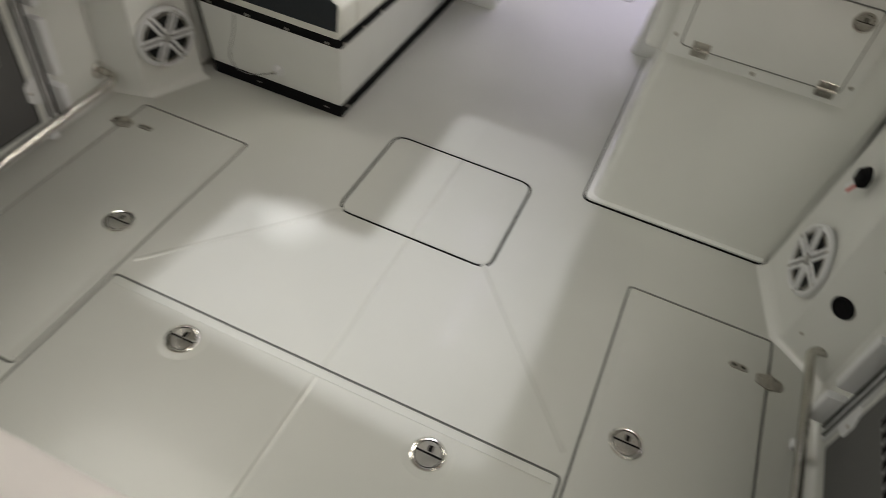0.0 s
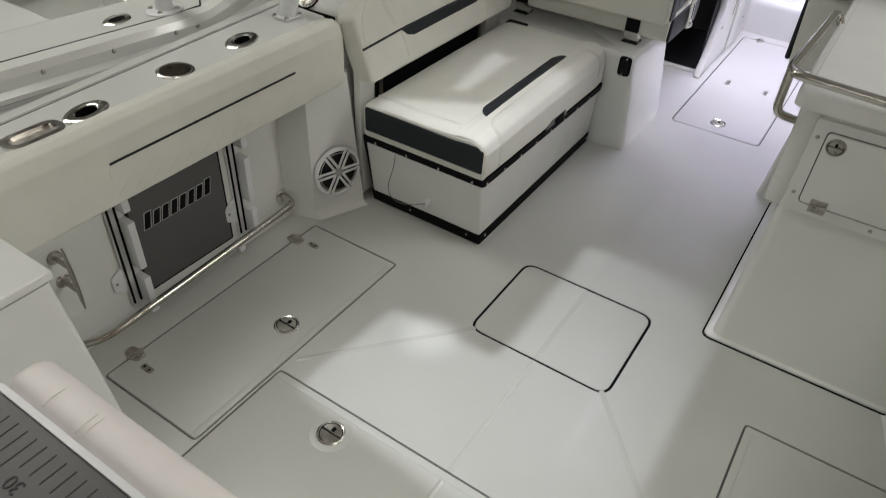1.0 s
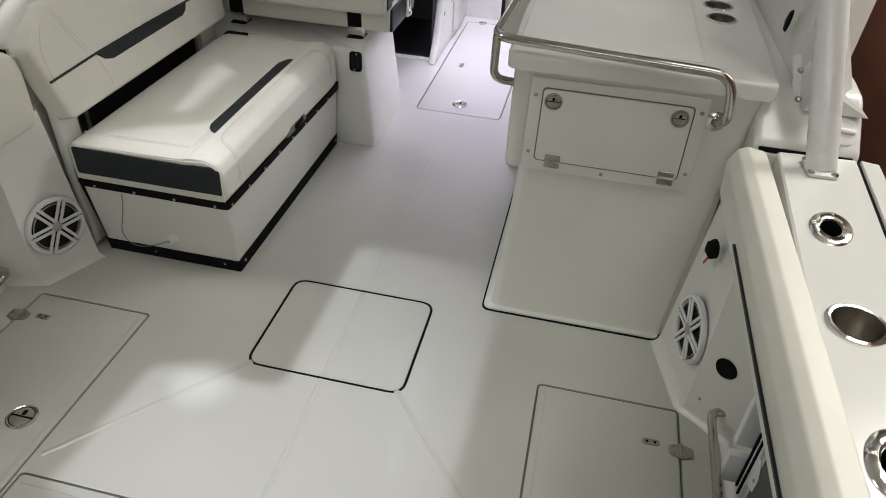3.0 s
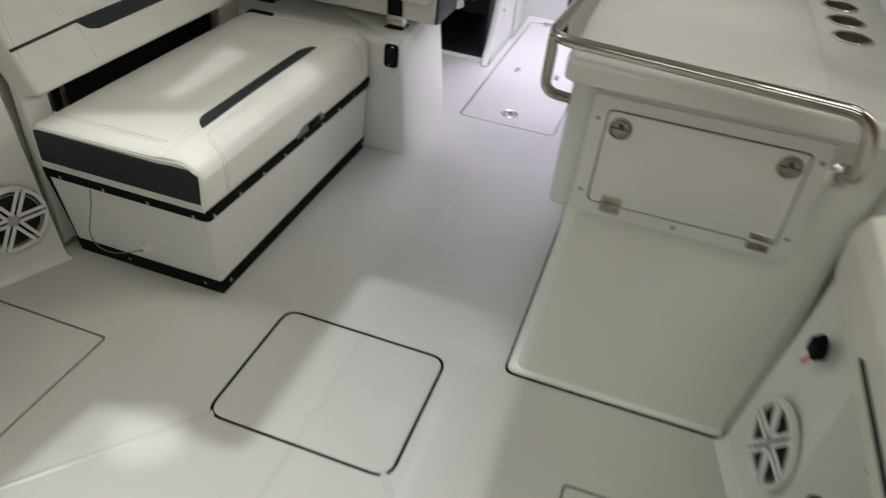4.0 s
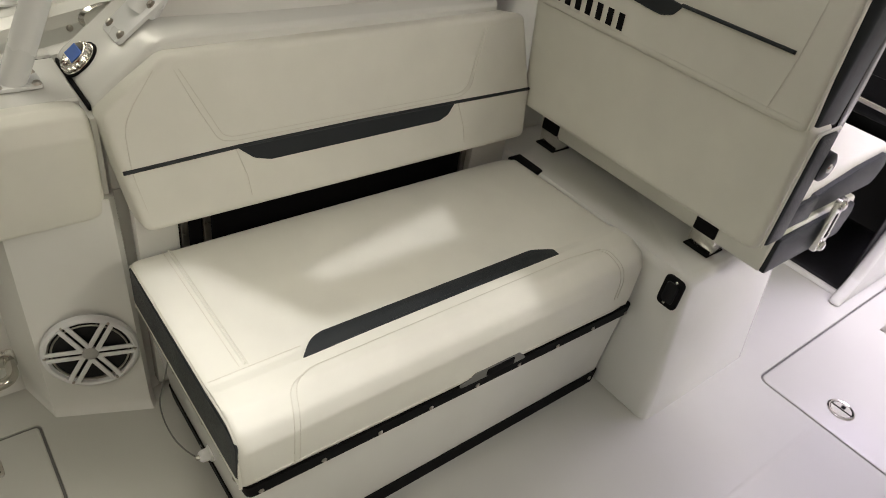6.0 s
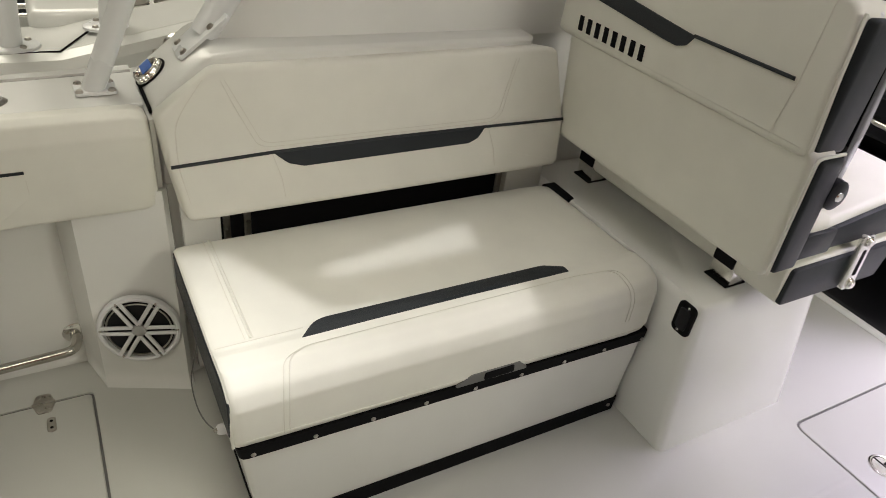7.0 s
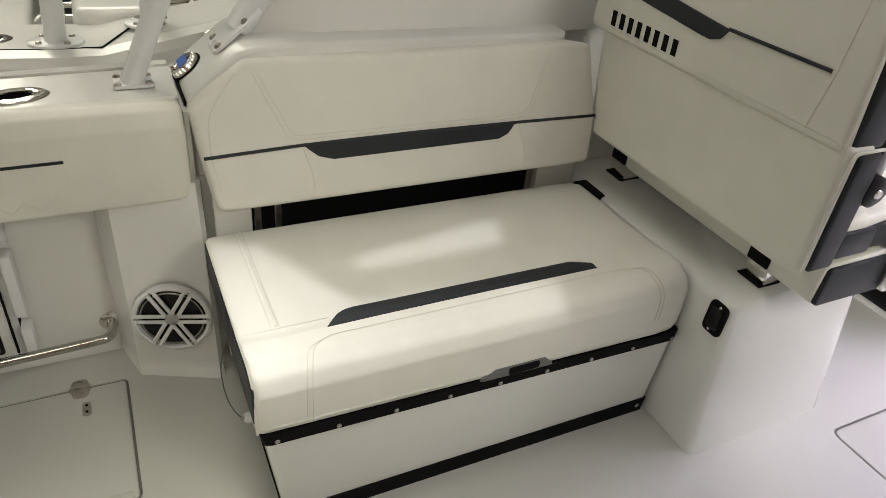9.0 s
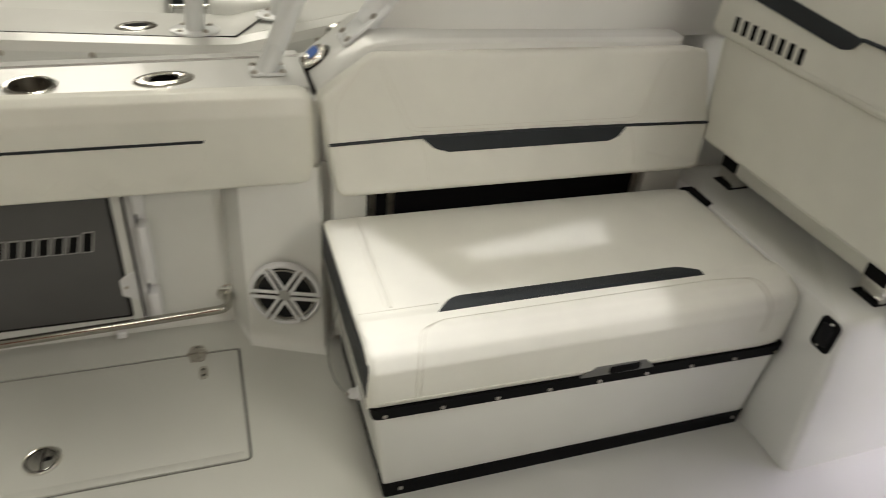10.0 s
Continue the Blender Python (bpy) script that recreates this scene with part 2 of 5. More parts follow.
tagged(deck, "glossy off-white moulded fibreglass boat deck with flush hatches", "deck", kind="structure")
# near-black fill puts the shade below the hatch gaps into colour
sub = part("deck_underside", box((-1.6, -1.9, -0.12), (1.6, 5.6, -0.055)), SHADEBLACK)
tagged(sub, "near-black fill for the shade under the boat deck", "deck", kind="structure")


def crest(a, b, w=0.008, h=0.0045):
    a, b = Vector(a), Vector(b)
    d = (b - a).normalized()
    n = Vector((-d.y, d.x, 0))
    prof = [(-w, 0.0003), (-w * 0.45, h * 0.75), (0, h), (w * 0.45, h * 0.75), (w, 0.0003)]
    return loft([[p + n * u + Vector((0, 0, v)) for u, v in prof] for p in (a, b)])


for a, b in (((0, 0.0, 0), (0, 0.53, 0)), ((0, 0.985, 0), (0, 2.5, 0)), ((-0.245, 0.545, 0), (-0.655, 0.06, 0)), ((0.245, 0.545, 0), (0.655, 0.06, 0))):
    part("drain_crease", crest(a, b, 0.009, 0.0022 if a[1] < 0.9 else 0.0011), CREASE if a[1] < 0.9 else DECK, deck)


def latch(at, normal, parent, r=0.038, up=(0, 1, 0), steel=STEEL):
    m = frame_of(at, normal, up)
    p = part("latch", lathe([(r * 0.80, 0.0015), (r * 0.81, 0.0045), (r * 0.88, 0.0055), (r * 0.97, 0.0035), (r, 0.0005), (r, -0.004)], 36, m), steel, parent, "round stainless steel lift latch")
    part("latch_base", lathe([(0, 0.0012), (r * 0.81, 0.0012)], 28, m), RUBBER, p, "dark recess of the latch")
    arc = [(r * 0.75 * math.cos(a), r * 0.75 * math.sin(a)) for a in [radians(6 + 168 * k / 12) for k in range(13)]]
    part("latch_paddle", prism(arc, 0.001, 0.0045, 0.0008, 1, m), steel, p)
    arc = [(r * 0.75 * math.cos(a), r * 0.75 * math.sin(a)) for a in [radians(183 + 174 * k / 12) for k in range(13)]]
    part("latch_paddle", prism(arc, 0.001, 0.0038, 0.0008, 1, m), steel, p)
    part("keyhole", prism(rect(-r * 0.14, r * 0.12, r * 0.14, r * 0.5, r * 0.05), 0.0046, 0.0050, 0, 1, m), RUBBER, p)
    return p


def hinge(at, normal, parent, up=(0, 1, 0), w=0.028, l=0.036, square=False):
    """A two-leaf hinge with a knuckle along up."""
    m = frame_of(at, normal, up)
    k = 1.0 if square else 0.6
    h = part("hinge", prism(rounded([(-l, -w * k), (0, -w), (l, -w * k), (l, w * k), (0, w), (-l, w * k)], 0.004 if square else 0.012), 0.0, 0.0035, 0.001, 1, m), SATIN, parent, "stainless steel leaf hinge")
    part("hinge_pin", tube([m @ Vector((0, -w, 0.004)), m @ Vector((0, w, 0.004))], 0.0045, 8), SATIN, h)
    for x in (-0.6, 0.6):
        for y in (-0.42, 0.42):
            part("screw", lathe([(0, 0.0052), (0.004, 0.005), (0.0055, 0.0035)], 8, m @ Matrix.Translation((x * l, y * w, 0))), SATIN, h)
    return h


def deck_hatch(key, label, seal=GREYRUBBER, drop=0.0, mat=DECK):
    x0, y0, x1, y1, r = HATCHES[key]
    t = thing("deck_hatch", ((x0 + x1) / 2, (y0 + y1) / 2, 0), label, "hatch", "deck hatches")
    part("lid", prism(rect(x0, y0, x1, y1, r), -0.045, 0.0012 + drop, 0.004, 3), mat, t)
    g = 0.0085 if seal is RUBBER else 0.0062
    part("gasket", plate(rect(x0 - g, y0 - g, x1 + g, y1 + g, r + g), [rect(x0 + 0.001, y0 + 0.001, x1 - 0.001, y1 - 0.001, r)], -0.04, -0.0015 if seal is RUBBER else -0.0045), seal, t)
    return t


h = deck_hatch("centre", "square off-white deck hatch with rounded corners and black gasket", RUBBER)
part("drain_crease", crest((0, 0.546, 0.0012), (0, 0.968, 0.0012), 0.009, 0.0022), CREASE, h)
for key, s in (("port", -1), ("starboard", 1)):
    h = deck_hatch(key, "long off-white side hatch with steel latch and hinges in the deck")
    x0, y0, x1, y1, r = HATCHES[key]
    inner = x1 if s < 0 else x0
    outer = x0 if s < 0 else x1
    part("edge_band", prism(rect(min(inner, inner + s * 0.024), y0 + 0.012, max(inner, inner + s * 0.024), y1 - 0.012, 0.004), 0.0008, 0.0026, 0.0012, 2), DECK, h)
    latch((s * 0.794, 0.158, 0.001), (0, 0, 1), h, 0.046)
    for y in (0.535, -0.238):
        hinge((s * 1.104 if s < 0 else 1.124, y, 0.001), (0, 0, 1), h)
        pm = frame_of((outer - s * 0.082, y + 0.014 if y > 0 else y - 0.018, 0.0012), (0, 0, 1), (0, 1, 0))
        pl = part("striker_plate", prism(rect(-0.026, -0.011, 0.026, 0.011, 0.010), 0, 0.003, 0.001, 1, pm), SATIN, h, "small stainless steel plate with two screws")
        for dx in (-0.012, 0.012):
            part("screw", lathe([(0, 0.005), (0.003, 0.0048), (0.0045, 0.003)], 8, pm @ Matrix.Translation((dx, 0, 0))), RUBBER, pl)
h = deck_hatch("aft", "wide off-white aft deck hatch with two steel latches")
for x in (-0.366, 0.352):
    part("latch_recess", lathe([(0.042, 0.0016), (0.058, 0.0019), (0.066, 0.0)], 36, Matrix.Translation((x, -0.100, 0.0012))), DECK, h)
    latch((x, -0.100, 0.0015), (0, 0, 1), h, 0.046)
part("edge_band", prism(rect(-0.65, -0.034, 0.65, -0.009, 0.004), 0.0008, 0.0026, 0.0012, 2), DECK, h)
part("drain_crease", crest((0, -0.04, 0.0012), (0, -1.29, 0.0012)), DECK, h)
h = deck_hatch("forward", "long glossy white hatch in the forward walkway deck")
latch((0.014, 2.645, 0.001), (0, 0, 1), h, 0.043)
for x in (-0.09, 0.13):
    part("striker_plate", prism(rect(x - 0.012, 3.17, x + 0.012, 3.23, 0.006), 0.001, 0.004, 0.001, 1), SATIN, h)
for x in (-0.10, 0.13):
    hinge((x, 4.008, 0.001), (0, 0, 1), h, (1, 0, 0))


# side liners: walls in plan, upright, with the toe pocket
def gx(y):
    """The line of the rod holders, which flares out towards the bow."""
    return 1.236 + 0.06 * y


def liner(s):
    side = "port" if s < 0 else "starboard"
    # x at the foot, x at the top, y
    plan = [(1.27, 1.27, -1.9), (1.27, 1.27, 0.655), (1.138, 1.142, 0.695), (1.048, 1.112, 0.905), (1.062, 1.122, 0.918), (1.115, 1.14, 0.922), (1.13, 1.14, 0.975), (1.16, 1.16, 2.10), (1.16, 1.16, 5.6)]
    if s > 0:
        plan = [(1.27, 1.27, -1.9), (1.27, 1.27, 0.60), (1.138, 1.142, 0.705), (1.068, 1.115, 0.995), (1.10, 1.13, 1.03), (1.13, 1.14, 1.06), (1.16, 1.16, 2.10), (1.16, 1.16, 5.6)]
    th, tops = 0.05, 0.60
    secs = []
    for x, xt, y in plan:
        secs.append([(s * (x - 0.034), y, -0.003), (s * (x - 0.028), y, 0.0006), (s * (x - 0.012), y, 0.008), (s * (x - 0.003), y, 0.020), (s * x, y, 0.042), (s * xt, y, tops), (s * (xt + th), y, tops), (s * (x + th), y, -0.004)])
    w = part("wall_" + side, loft(secs, closed=True), GEL, angle=30)
    tagged(w, "off-white fibreglass inner side of the cockpit", "wall", kind="structure")
    fwd = 0.07 if s > 0 else 0.0
    # the underside of the gunwale that roofs the pocket
    secs = []
    for i in range(13):
        y = -1.9 + i * ((2.80 + fwd) / 12)
        g = gx(y)
        secs.append([(s * (g - 0.085), y, 0.545), (s * (g - 0.085), y, 0.790), (s * (g - 0.08), y, 0.795), (s * (g + 0.115), y, 0.800),
                     (s * (g + 0.1195), y, 0.790), (s * (g + 0.1245), y, 0.790), (s * (g + 0.129), y, 0.802), (s * (g + 0.175), y, 0.797), (s * (g + 0.19), y, 0.78),
                     (s * (g + 0.19), y, 0.45), (s * (g + 0.10), y, 0.10), (s * (g + 0.06), y, 0.545)])
    gw = part("gunwale_" + side, loft(secs, closed=True), GEL, angle=30)
    tagged(gw, "glossy white fibreglass gunwale with rod holders", "gunwale", kind="structure")
    secs = []
    for i in range(13):
        y = -1.9 + i * ((2.80 + fwd) / 12)
        g = gx(y)
        secs.append([(s * (g + 0.1195), y, 0.7970), (s * (g + 0.1245), y, 0.7970), (s * (g + 0.1245), y, 0.788), (s * (g + 0.1195), y, 0.788)])
    part("seam_strip", loft(secs, closed=True), RUBBER, gw)
    part("end_gasket", box((1.16, 0.906 + fwd, 0.785), (1.405, 0.9125 + fwd, 0.8000), 0.002, 1, Matrix.Diagonal((s, 1, 1, 1))), RUBBER, gw)
    part("end_fill", box((1.13, 0.899 + fwd, 0.30), (1.405, 0.9125 + fwd, 0.784), 0.002, 1, Matrix.Diagonal((s, 1, 1, 1))), GEL, gw)
    holes = bmesh.new()
    well(0.0485, 0.075, Matrix.Translation((s * gx(0.245), 0.245 + (0.018 if s > 0 else 0), 0.799)), holes)
    for y in (0.545 + (0.06 if s > 0 else 0), -0.085 + (0.012 if s > 0 else 0)):
        well(0.0305, 0.11, Matrix.Translation((s * gx(y), y, 0.7975)) @ Matrix.Rotation(-s * 0.25, 4, "Z") @ Matrix.Diagonal((0.78, 1.22, 1, 1)), holes)
    cut(gw, holes)
    # the raised coaming forward of the gunwale
    prof = [(0.912, 0.30), (0.912, 0.800), (0.922, 0.815), (1.055, 0.922), (1.16, 0.930), (1.99, 0.922), (1.99, 0.30)]
    prof = [(y + (fwd if y < 1.2 else 0), z) for y, z in prof]
    outline = rounded(prof, [0, 0.02, 0.05, 0.08, 0.08, 0, 0])
    m = Matrix(((0, 0, s, 0), (1, 0, 0, 0), (0, 1, 0, 0), (0, 0, 0, 1)))
    c = part("coaming_" + side, prism(outline, 1.145, 1.425, 0.02, 3, m, both=True), GEL, angle=30)
    tagged(c, "glossy white moulded fibreglass coaming that rises beside the seats", "coaming", kind="structure")
    part("side_deck", box((1.30, 1.96, 0.3), (1.425, 5.6, 0.95), 0.02, 2, Matrix.Diagonal((s, 1, 1, 1))), GEL, c)
    secs = []
    for y, x0, z0 in ((1.06, 1.26, 0.915), (1.16, 1.235, 0.935), (1.27, 1.225, 0.935), (5.6, 1.225, 0.935)):
        lean = 0.17 if y > 1.2 else 0.02 + 0.2 * (y - 1.1)
        top = 0.95 if y < 1.12 else (1.16 if y < 1.2 else 1.75)
        secs.append([(s * x0, y, z0 - 0.03), (s * (x0 + 0.01), y, z0), (s * (x0 + 0.06), y, (z0 + top) / 2), (s * (x0 + lean), y, top), (s * (x0 + lean + 0.03), y, top), (s * (x0 + 0.17), y, z0 - 0.03)])
    part("windscreen_frame", loft(secs, closed=True), GEL, c, "glossy white curved side panel")
    return w, gw, c


liner(-1)
liner(1)

# white walls that close the walkway forward
fw = part("wall_bow", box((-1.2, 4.55, 0.0), (1.2, 4.65, 2.0), 0.03, 3), GEL)
tagged(fw, "glossy white fibreglass bulkhead in the bow", "wall", kind="structure")
st = part("bow_step", prism(rounded([(-0.6, 4.14), (0.6, 4.07), (0.75, 4.6), (-0.75, 4.6)], 0.08), 0.0, 0.24, 0.05, 4), GEL)
tagged(st, "glossy white moulded step in the bow", "step", kind="structure")
# unseen hardtop; its openings are added to shape the deck and seat light patches
roof = rounded([(-0.92, -0.75), (0.92, -0.75), (0.92, 5.4), (-0.92, 5.4)], 0.08)
deck_patch_cut = rounded([(-0.24, -0.22), (0.42, -0.26), (0.42, 0.57), (0.05, 0.57), (0.05, 0.09), (-0.215, 0.09)], 0.03)
seat_patch_cut = rounded([(-0.445, 0.63), (-0.505, 0.97), (-0.405, 0.93), (-0.405, 0.66)], 0.01)
seat_roll_cut = rounded([(-0.57, 0.43), (-0.55, 0.52), (-0.34, 0.63), (-0.295, 0.965), (-0.19, 0.94), (-0.19, 0.43)], 0.01)
top = part("ceiling", plate(roof, [deck_patch_cut, seat_patch_cut, seat_roll_cut], 2.12, 2.18), GEL)
tagged(top, "unseen white fibreglass hardtop with cutouts added to shape the light patches", "hardtop", kind="structure")

# showroom round the boat
ground = part("ground", box((-14, -12, -1.35), (14, 16, -1.30)), CARPET)
tagged(ground, "dark grey showroom floor", "floor", kind="structure")
for n, lo, hi, mat in (("wall_west", (-12.1, -12, -1.3), (-12, 16, 7), WALLPAINT), ("wall_east", (5.0, -12, -1.3), (5.1, 16, 7), BROWN),
                       ("partition_east", (2.6, -6, -1.3), (2.7, 9, 1.35), BROWN),
                       ("wall_south", (-12, -10.1, -1.3), (5, -10, 7), WALLPAINT), ("wall_north", (-12, 15, -1.3), (5, 15.1, 7), WALLPAINT)):
    tagged(part(n, box(lo, hi), mat), "plain showroom wall" if mat is WALLPAINT else "brown clad showroom wall", "wall", kind="structure")
tagged(part("showroom_ceiling", box((-12, -10, 6.6), (5, 15, 6.7)), WALLPAINT), "plain showroom ceiling", "ceiling", kind="structure")


# ---- things: sides of the cockpit ----
def bolster(s):
    t = thing("coaming_bolster", (s * 1.1, 0.0, 0.55), "white vinyl coaming pad with dark piping under the gunwale", "cushion", "coaming pads")
    prof = [(0.075, 0.800), (0.125, 0.808), (0.150, 0.795), (0.168, 0.755), (0.166, 0.62), (0.162, 0.552), (0.115, 0.545), (0.075, 0.55)]
    if s > 0:
        prof[4:] = [(0.160, 0.65), (0.118, 0.566), (0.095, 0.552), (0.075, 0.555)]
    prof = rounded(prof, [0.01, 0.015, 0.018, 0.03, 0.05, 0.014, 0.02, 0.01], 5)
    secs = []
    ys = [-1.7, -0.7, -0.3, 0.0, 0.3, 0.6, 0.80, 0.865, 0.885, 0.895, 0.898]
    for y in ys:
        k = {0.865: 0.995, 0.885: 0.96, 0.895: 0.90, 0.898: 0.84}.get(y, 1.0)
        cx, cz = 0.12, 0.67
        g = 1.275 if s < 0 else 1.252
        secs.append([(s * (g - (cx + (u - cx) * k)), y if y < 0.7 or s < 0 else y + 0.075, cz + (v - cz) * k) for u, v in prof])
    part("pad", loft(secs, closed=True), VINYL, t, angle=50)
    secs = []
    for i in range(8):
        y = -0.13 + i * 0.755 / 7
        g = 1.275 if s < 0 else 1.252
        a = (s * (g - 0.1655), y, 0.692 + 0.004 * i / 7)
        secs.append([(a[0] - s * 0.004, y, a[2] - 0.0035), (a[0] - s * 0.004, y, a[2] + 0.0035), (a[0] + s * 0.004, y, a[2] + 0.0035), (a[0] + s * 0.004, y, a[2] - 0.0035)])
    part("piping", loft(secs, closed=True), NAVY, t, "dark vinyl piping")
    # quilted diamonds below the piping
    for k in range(12 if s < 0 else 0):
        for d in (-1, 1):
            ya, za, yb, zb = -0.135 + k * 0.063, 0.575, -0.135 + k * 0.063 + d * 0.126, 0.685
            if yb < -0.13 or yb > 0.62:
                edge = -0.13 if d < 0 else 0.62
                zb = za + (zb - za) * (edge - ya) / (yb - ya)
                yb = edge
            if zb - za > 0.01:
                part("quilt_seam", tube([(s * (g - 0.1650), ya, za), (s * (g - 0.1661), yb, zb)], 0.0005, 4), VINYL, t)
    for y in (0.625, -0.135):
        g = 1.275 if s < 0 else 1.252
        part("seam", tube([(s * (g - 0.127), y, 0.806), (s * (g - 0.149), y, 0.794), (s * (g - 0.1655), y, 0.755), (s * (g - (0.1662 if s < 0 else 0.1585)), y, 0.64)], 0.0010, 6), STITCH, t)
    return t


bolster(-1)
bolster(1)


def rod_holder(s, y, turn):
    g = gx(y)
    t = thing("rod_holder", (s * g, y, 0.797), "polished stainless steel fishing rod holder set in the gunwale", "rod holder", "rod holders")
    m = Matrix.Translation((s * g, y, 0.7975)) @ Matrix.Rotation(turn, 4, "Z") @ Matrix.Diagonal((0.78, 1.22, 1, 1))
    part("flange", lathe([(0.0295, -0.02), (0.032, 0.003), (0.037, 0.006), (0.056, 0.0045), (0.062, 0.0), (0.062, -0.003)], 32, m), STEEL, t)
    # the bore lining is near-black, so its shade is in the colour
    part("bore", lathe([(0.0, -0.105), (0.027, -0.10), (0.0298, 0.001)], 24, m), SHADEBLACK, t, "open bore, its shade painted near-black")
    for dy in (-0.048, 0.048):
        part("screw", lathe([(0, 0.0065), (0.003, 0.006), (0.0045, 0.0045)], 8, m @ Matrix.Translation((0, dy, 0))), SATIN, t)
    return t


def cup_holder(at, group, r=0.048, depth=0.06):
    t = thing("cup_holder", at, "round stainless steel cup holder set flush", "cup holder", group)
    m = Matrix.Translation(at)
    part("rim", lathe([(r * 0.93, -0.002), (r * 0.95, 0.003), (r * 1.05, 0.004), (r * 1.15, 0.001), (r * 1.15, -0.003)], 36, m), STEEL, t)
    part("cup", lathe([(0, -depth), (r * 0.88, -depth), (r * 0.92, -depth + 0.006), (r * 0.925, 0.002)], 32, m), SATIN, t, "deep steel cup")
    return t


for s in (-1, 1):
    fwd = 0.06 if s > 0 else 0.0
    rod_holder(s, 0.545 + fwd, -s * 0.25)
    rod_holder(s, -0.085 + fwd * 0.2, -s * 0.25)
    cup_holder((s * gx(0.245), 0.245 + fwd * 0.3, 0.799), "gunwale cup holders", 0.052, 0.07)
    # oblong chock
    t = thing("deck_chock", (s * gx(-0.25), -0.25, 0.797), "polished stainless steel oblong fairlead in the gunwale", "fairlead", "fairleads")
    m = Matrix.Translation((s * gx(-0.25), -0.25, 0.7965))
    part("ring", plate(rect(-0.042, -0.085, 0.042, 0.085, 0.042, 8), [rect(-0.025, -0.066, 0.025, 0.066, 0.025, 8)], 0.0, 0.008, m), STEEL, t)
    part("well", prism(rect(-0.027, -0.068, 0.027, 0.068, 0.027, 8), 0.0, 0.002, 0, 1, m), SATIN, t)


def hardtop_leg(s):
    t = thing("support_post", (s * 1.285, 0.79, 0.797), "white powder-coated hardtop leg bolted to the gunwale", "post", "hardtop legs")
    fwd = 0.085 if s > 0 else 0.0
    m = Matrix.Translation((s * 1.300, 0.805 + fwd, 0.7995))
    part("foot_plate", prism(rect(-0.038, -0.047, 0.038, 0.047, 0.012), 0, 0.008, 0.003, 2, m), PAINT, t)
    part("leg", tube(smooth_path([(s * 1.303, 0.80 + fwd, 0.80), (s * (1.288 if s < 0 else 1.24), 0.955 + fwd, 1.15), (s * (1.15 if s < 0 else 1.0), 1.40 + fwd, 2.13)], 0.2), 0.026, 18, 1.5, up=(1, 0, 0)), PAINT, t)
    for dx in (-0.029, 0.029):
        for dy in (-0.036, 0.036):
            part("bolt", lathe([(0, 0.0145), (0.006, 0.0135), (0.009, 0.010), (0.010, 0.0075)], 12, m @ Matrix.Translation((dx, dy, 0))), SATIN, t)
    t2 = thing("support_brace", (s * 1.275, 1.10, 0.98), "white powder-coated hardtop brace bolted to the coaming", "post", "hardtop braces")
    m = frame_of((s * 1.285, 1.055 + fwd, 0.926), (0, -0.645, 0.765), (0, 0.765, 0.645))
    part("foot_plate", prism(rounded([(-0.05, -0.07), (0.05, -0.07), (0.06, 0.09), (-0.06, 0.09)], 0.015), 0, 0.008, 0.002, 2, m), PAINT, t2)
    part("leg", tube([(s * 1.285, 1.07 + fwd, 0.928), (s * 1.30, 1.36 + fwd, 1.36), (s * 1.2, 1.75, 2.13)], 0.035, 16, 1.0, up=(1, 0, 0)), PAINT, t2)
    for dx, dy in ((-0.036, -0.05), (0.036, -0.05), (-0.036, 0.04), (0.036, 0.04)):
        part("bolt", lathe([(0, 0.016), (0.007, 0.014), (0.010, 0.009), (0.011, 0.007)], 10, m @ Matrix.Translation((dx, dy, 0))), SATIN, t2)
    return t


hardtop_leg(-1)
hardtop_leg(1)

t = thing("fuel_cap", (-1.313, 0.937, 0.826), "chrome fuel filler cap with blue tape on the coaming", "filler cap")
m = frame_of((-1.313, 0.937, 0.829), (0, -0.645, 0.765), (1, 0, 0)) @ Matrix.Scale(0.80, 4)
part("collar", lathe([(0.0, 0.006), (0.044, 0.006), (0.052, 0.005), (0.055, 0.0), (0.055, -0.004)], 32, m), STEEL, t)
cap = part("cap", lathe([(0, 0.020), (0.030, 0.0195), (0.036, 0.022), (0.041, 0.021), (0.044, 0.016), (0.044, 0.005)], 32, m), STEEL, t)
for k in range(18):
    a = 2 * math.pi * k / 18
    part("grip_rib", lathe([(0, 0.0195), (0.004, 0.019), (0.0052, 0.016), (0.0052, 0.006)], 8, m @ Matrix.Translation((0.0435 * math.cos(a), 0.0435 * math.sin(a), 0))), STEEL, cap)
part("key_lug", box((0.022, -0.008, 0.019), (0.040, 0.008, 0.030), 0.004, 2, m), STEEL, cap)
part("tape", box((-0.022, -0.040, 0.0205), (0.016, 0.030, 0.0225), 0.0008, 1, m), BLUE, t, "blue masking tape")
part("gasket", lathe([(0.058, -0.003), (0.0575, 0.003), (0.054, 0.004)], 28, m), RUBBER, t)


t = thing("tank_vent", (1.375, 1.03, 0.83), "white round vent cap on the starboard coaming", "vent")
m = frame_of((1.372, 1.035, 0.846), (0.2, -0.645, 0.765), (1, 0, 0))
part("collar", lathe([(0.0, 0.010), (0.030, 0.012), (0.040, 0.010), (0.046, 0.0), (0.046, -0.006)], 28, m), PLASTIC, t)
part("grip", box((-0.006, -0.028, 0.010), (0.006, 0.028, 0.020), 0.004, 2, m), PLASTIC, t)
t = thing("switch_socket", (1.222, 1.35, 1.03), "small black oval socket on the white side panel", "socket")
m = frame_of((1.2215, 1.35, 1.035), (-1, 0, 0.1))
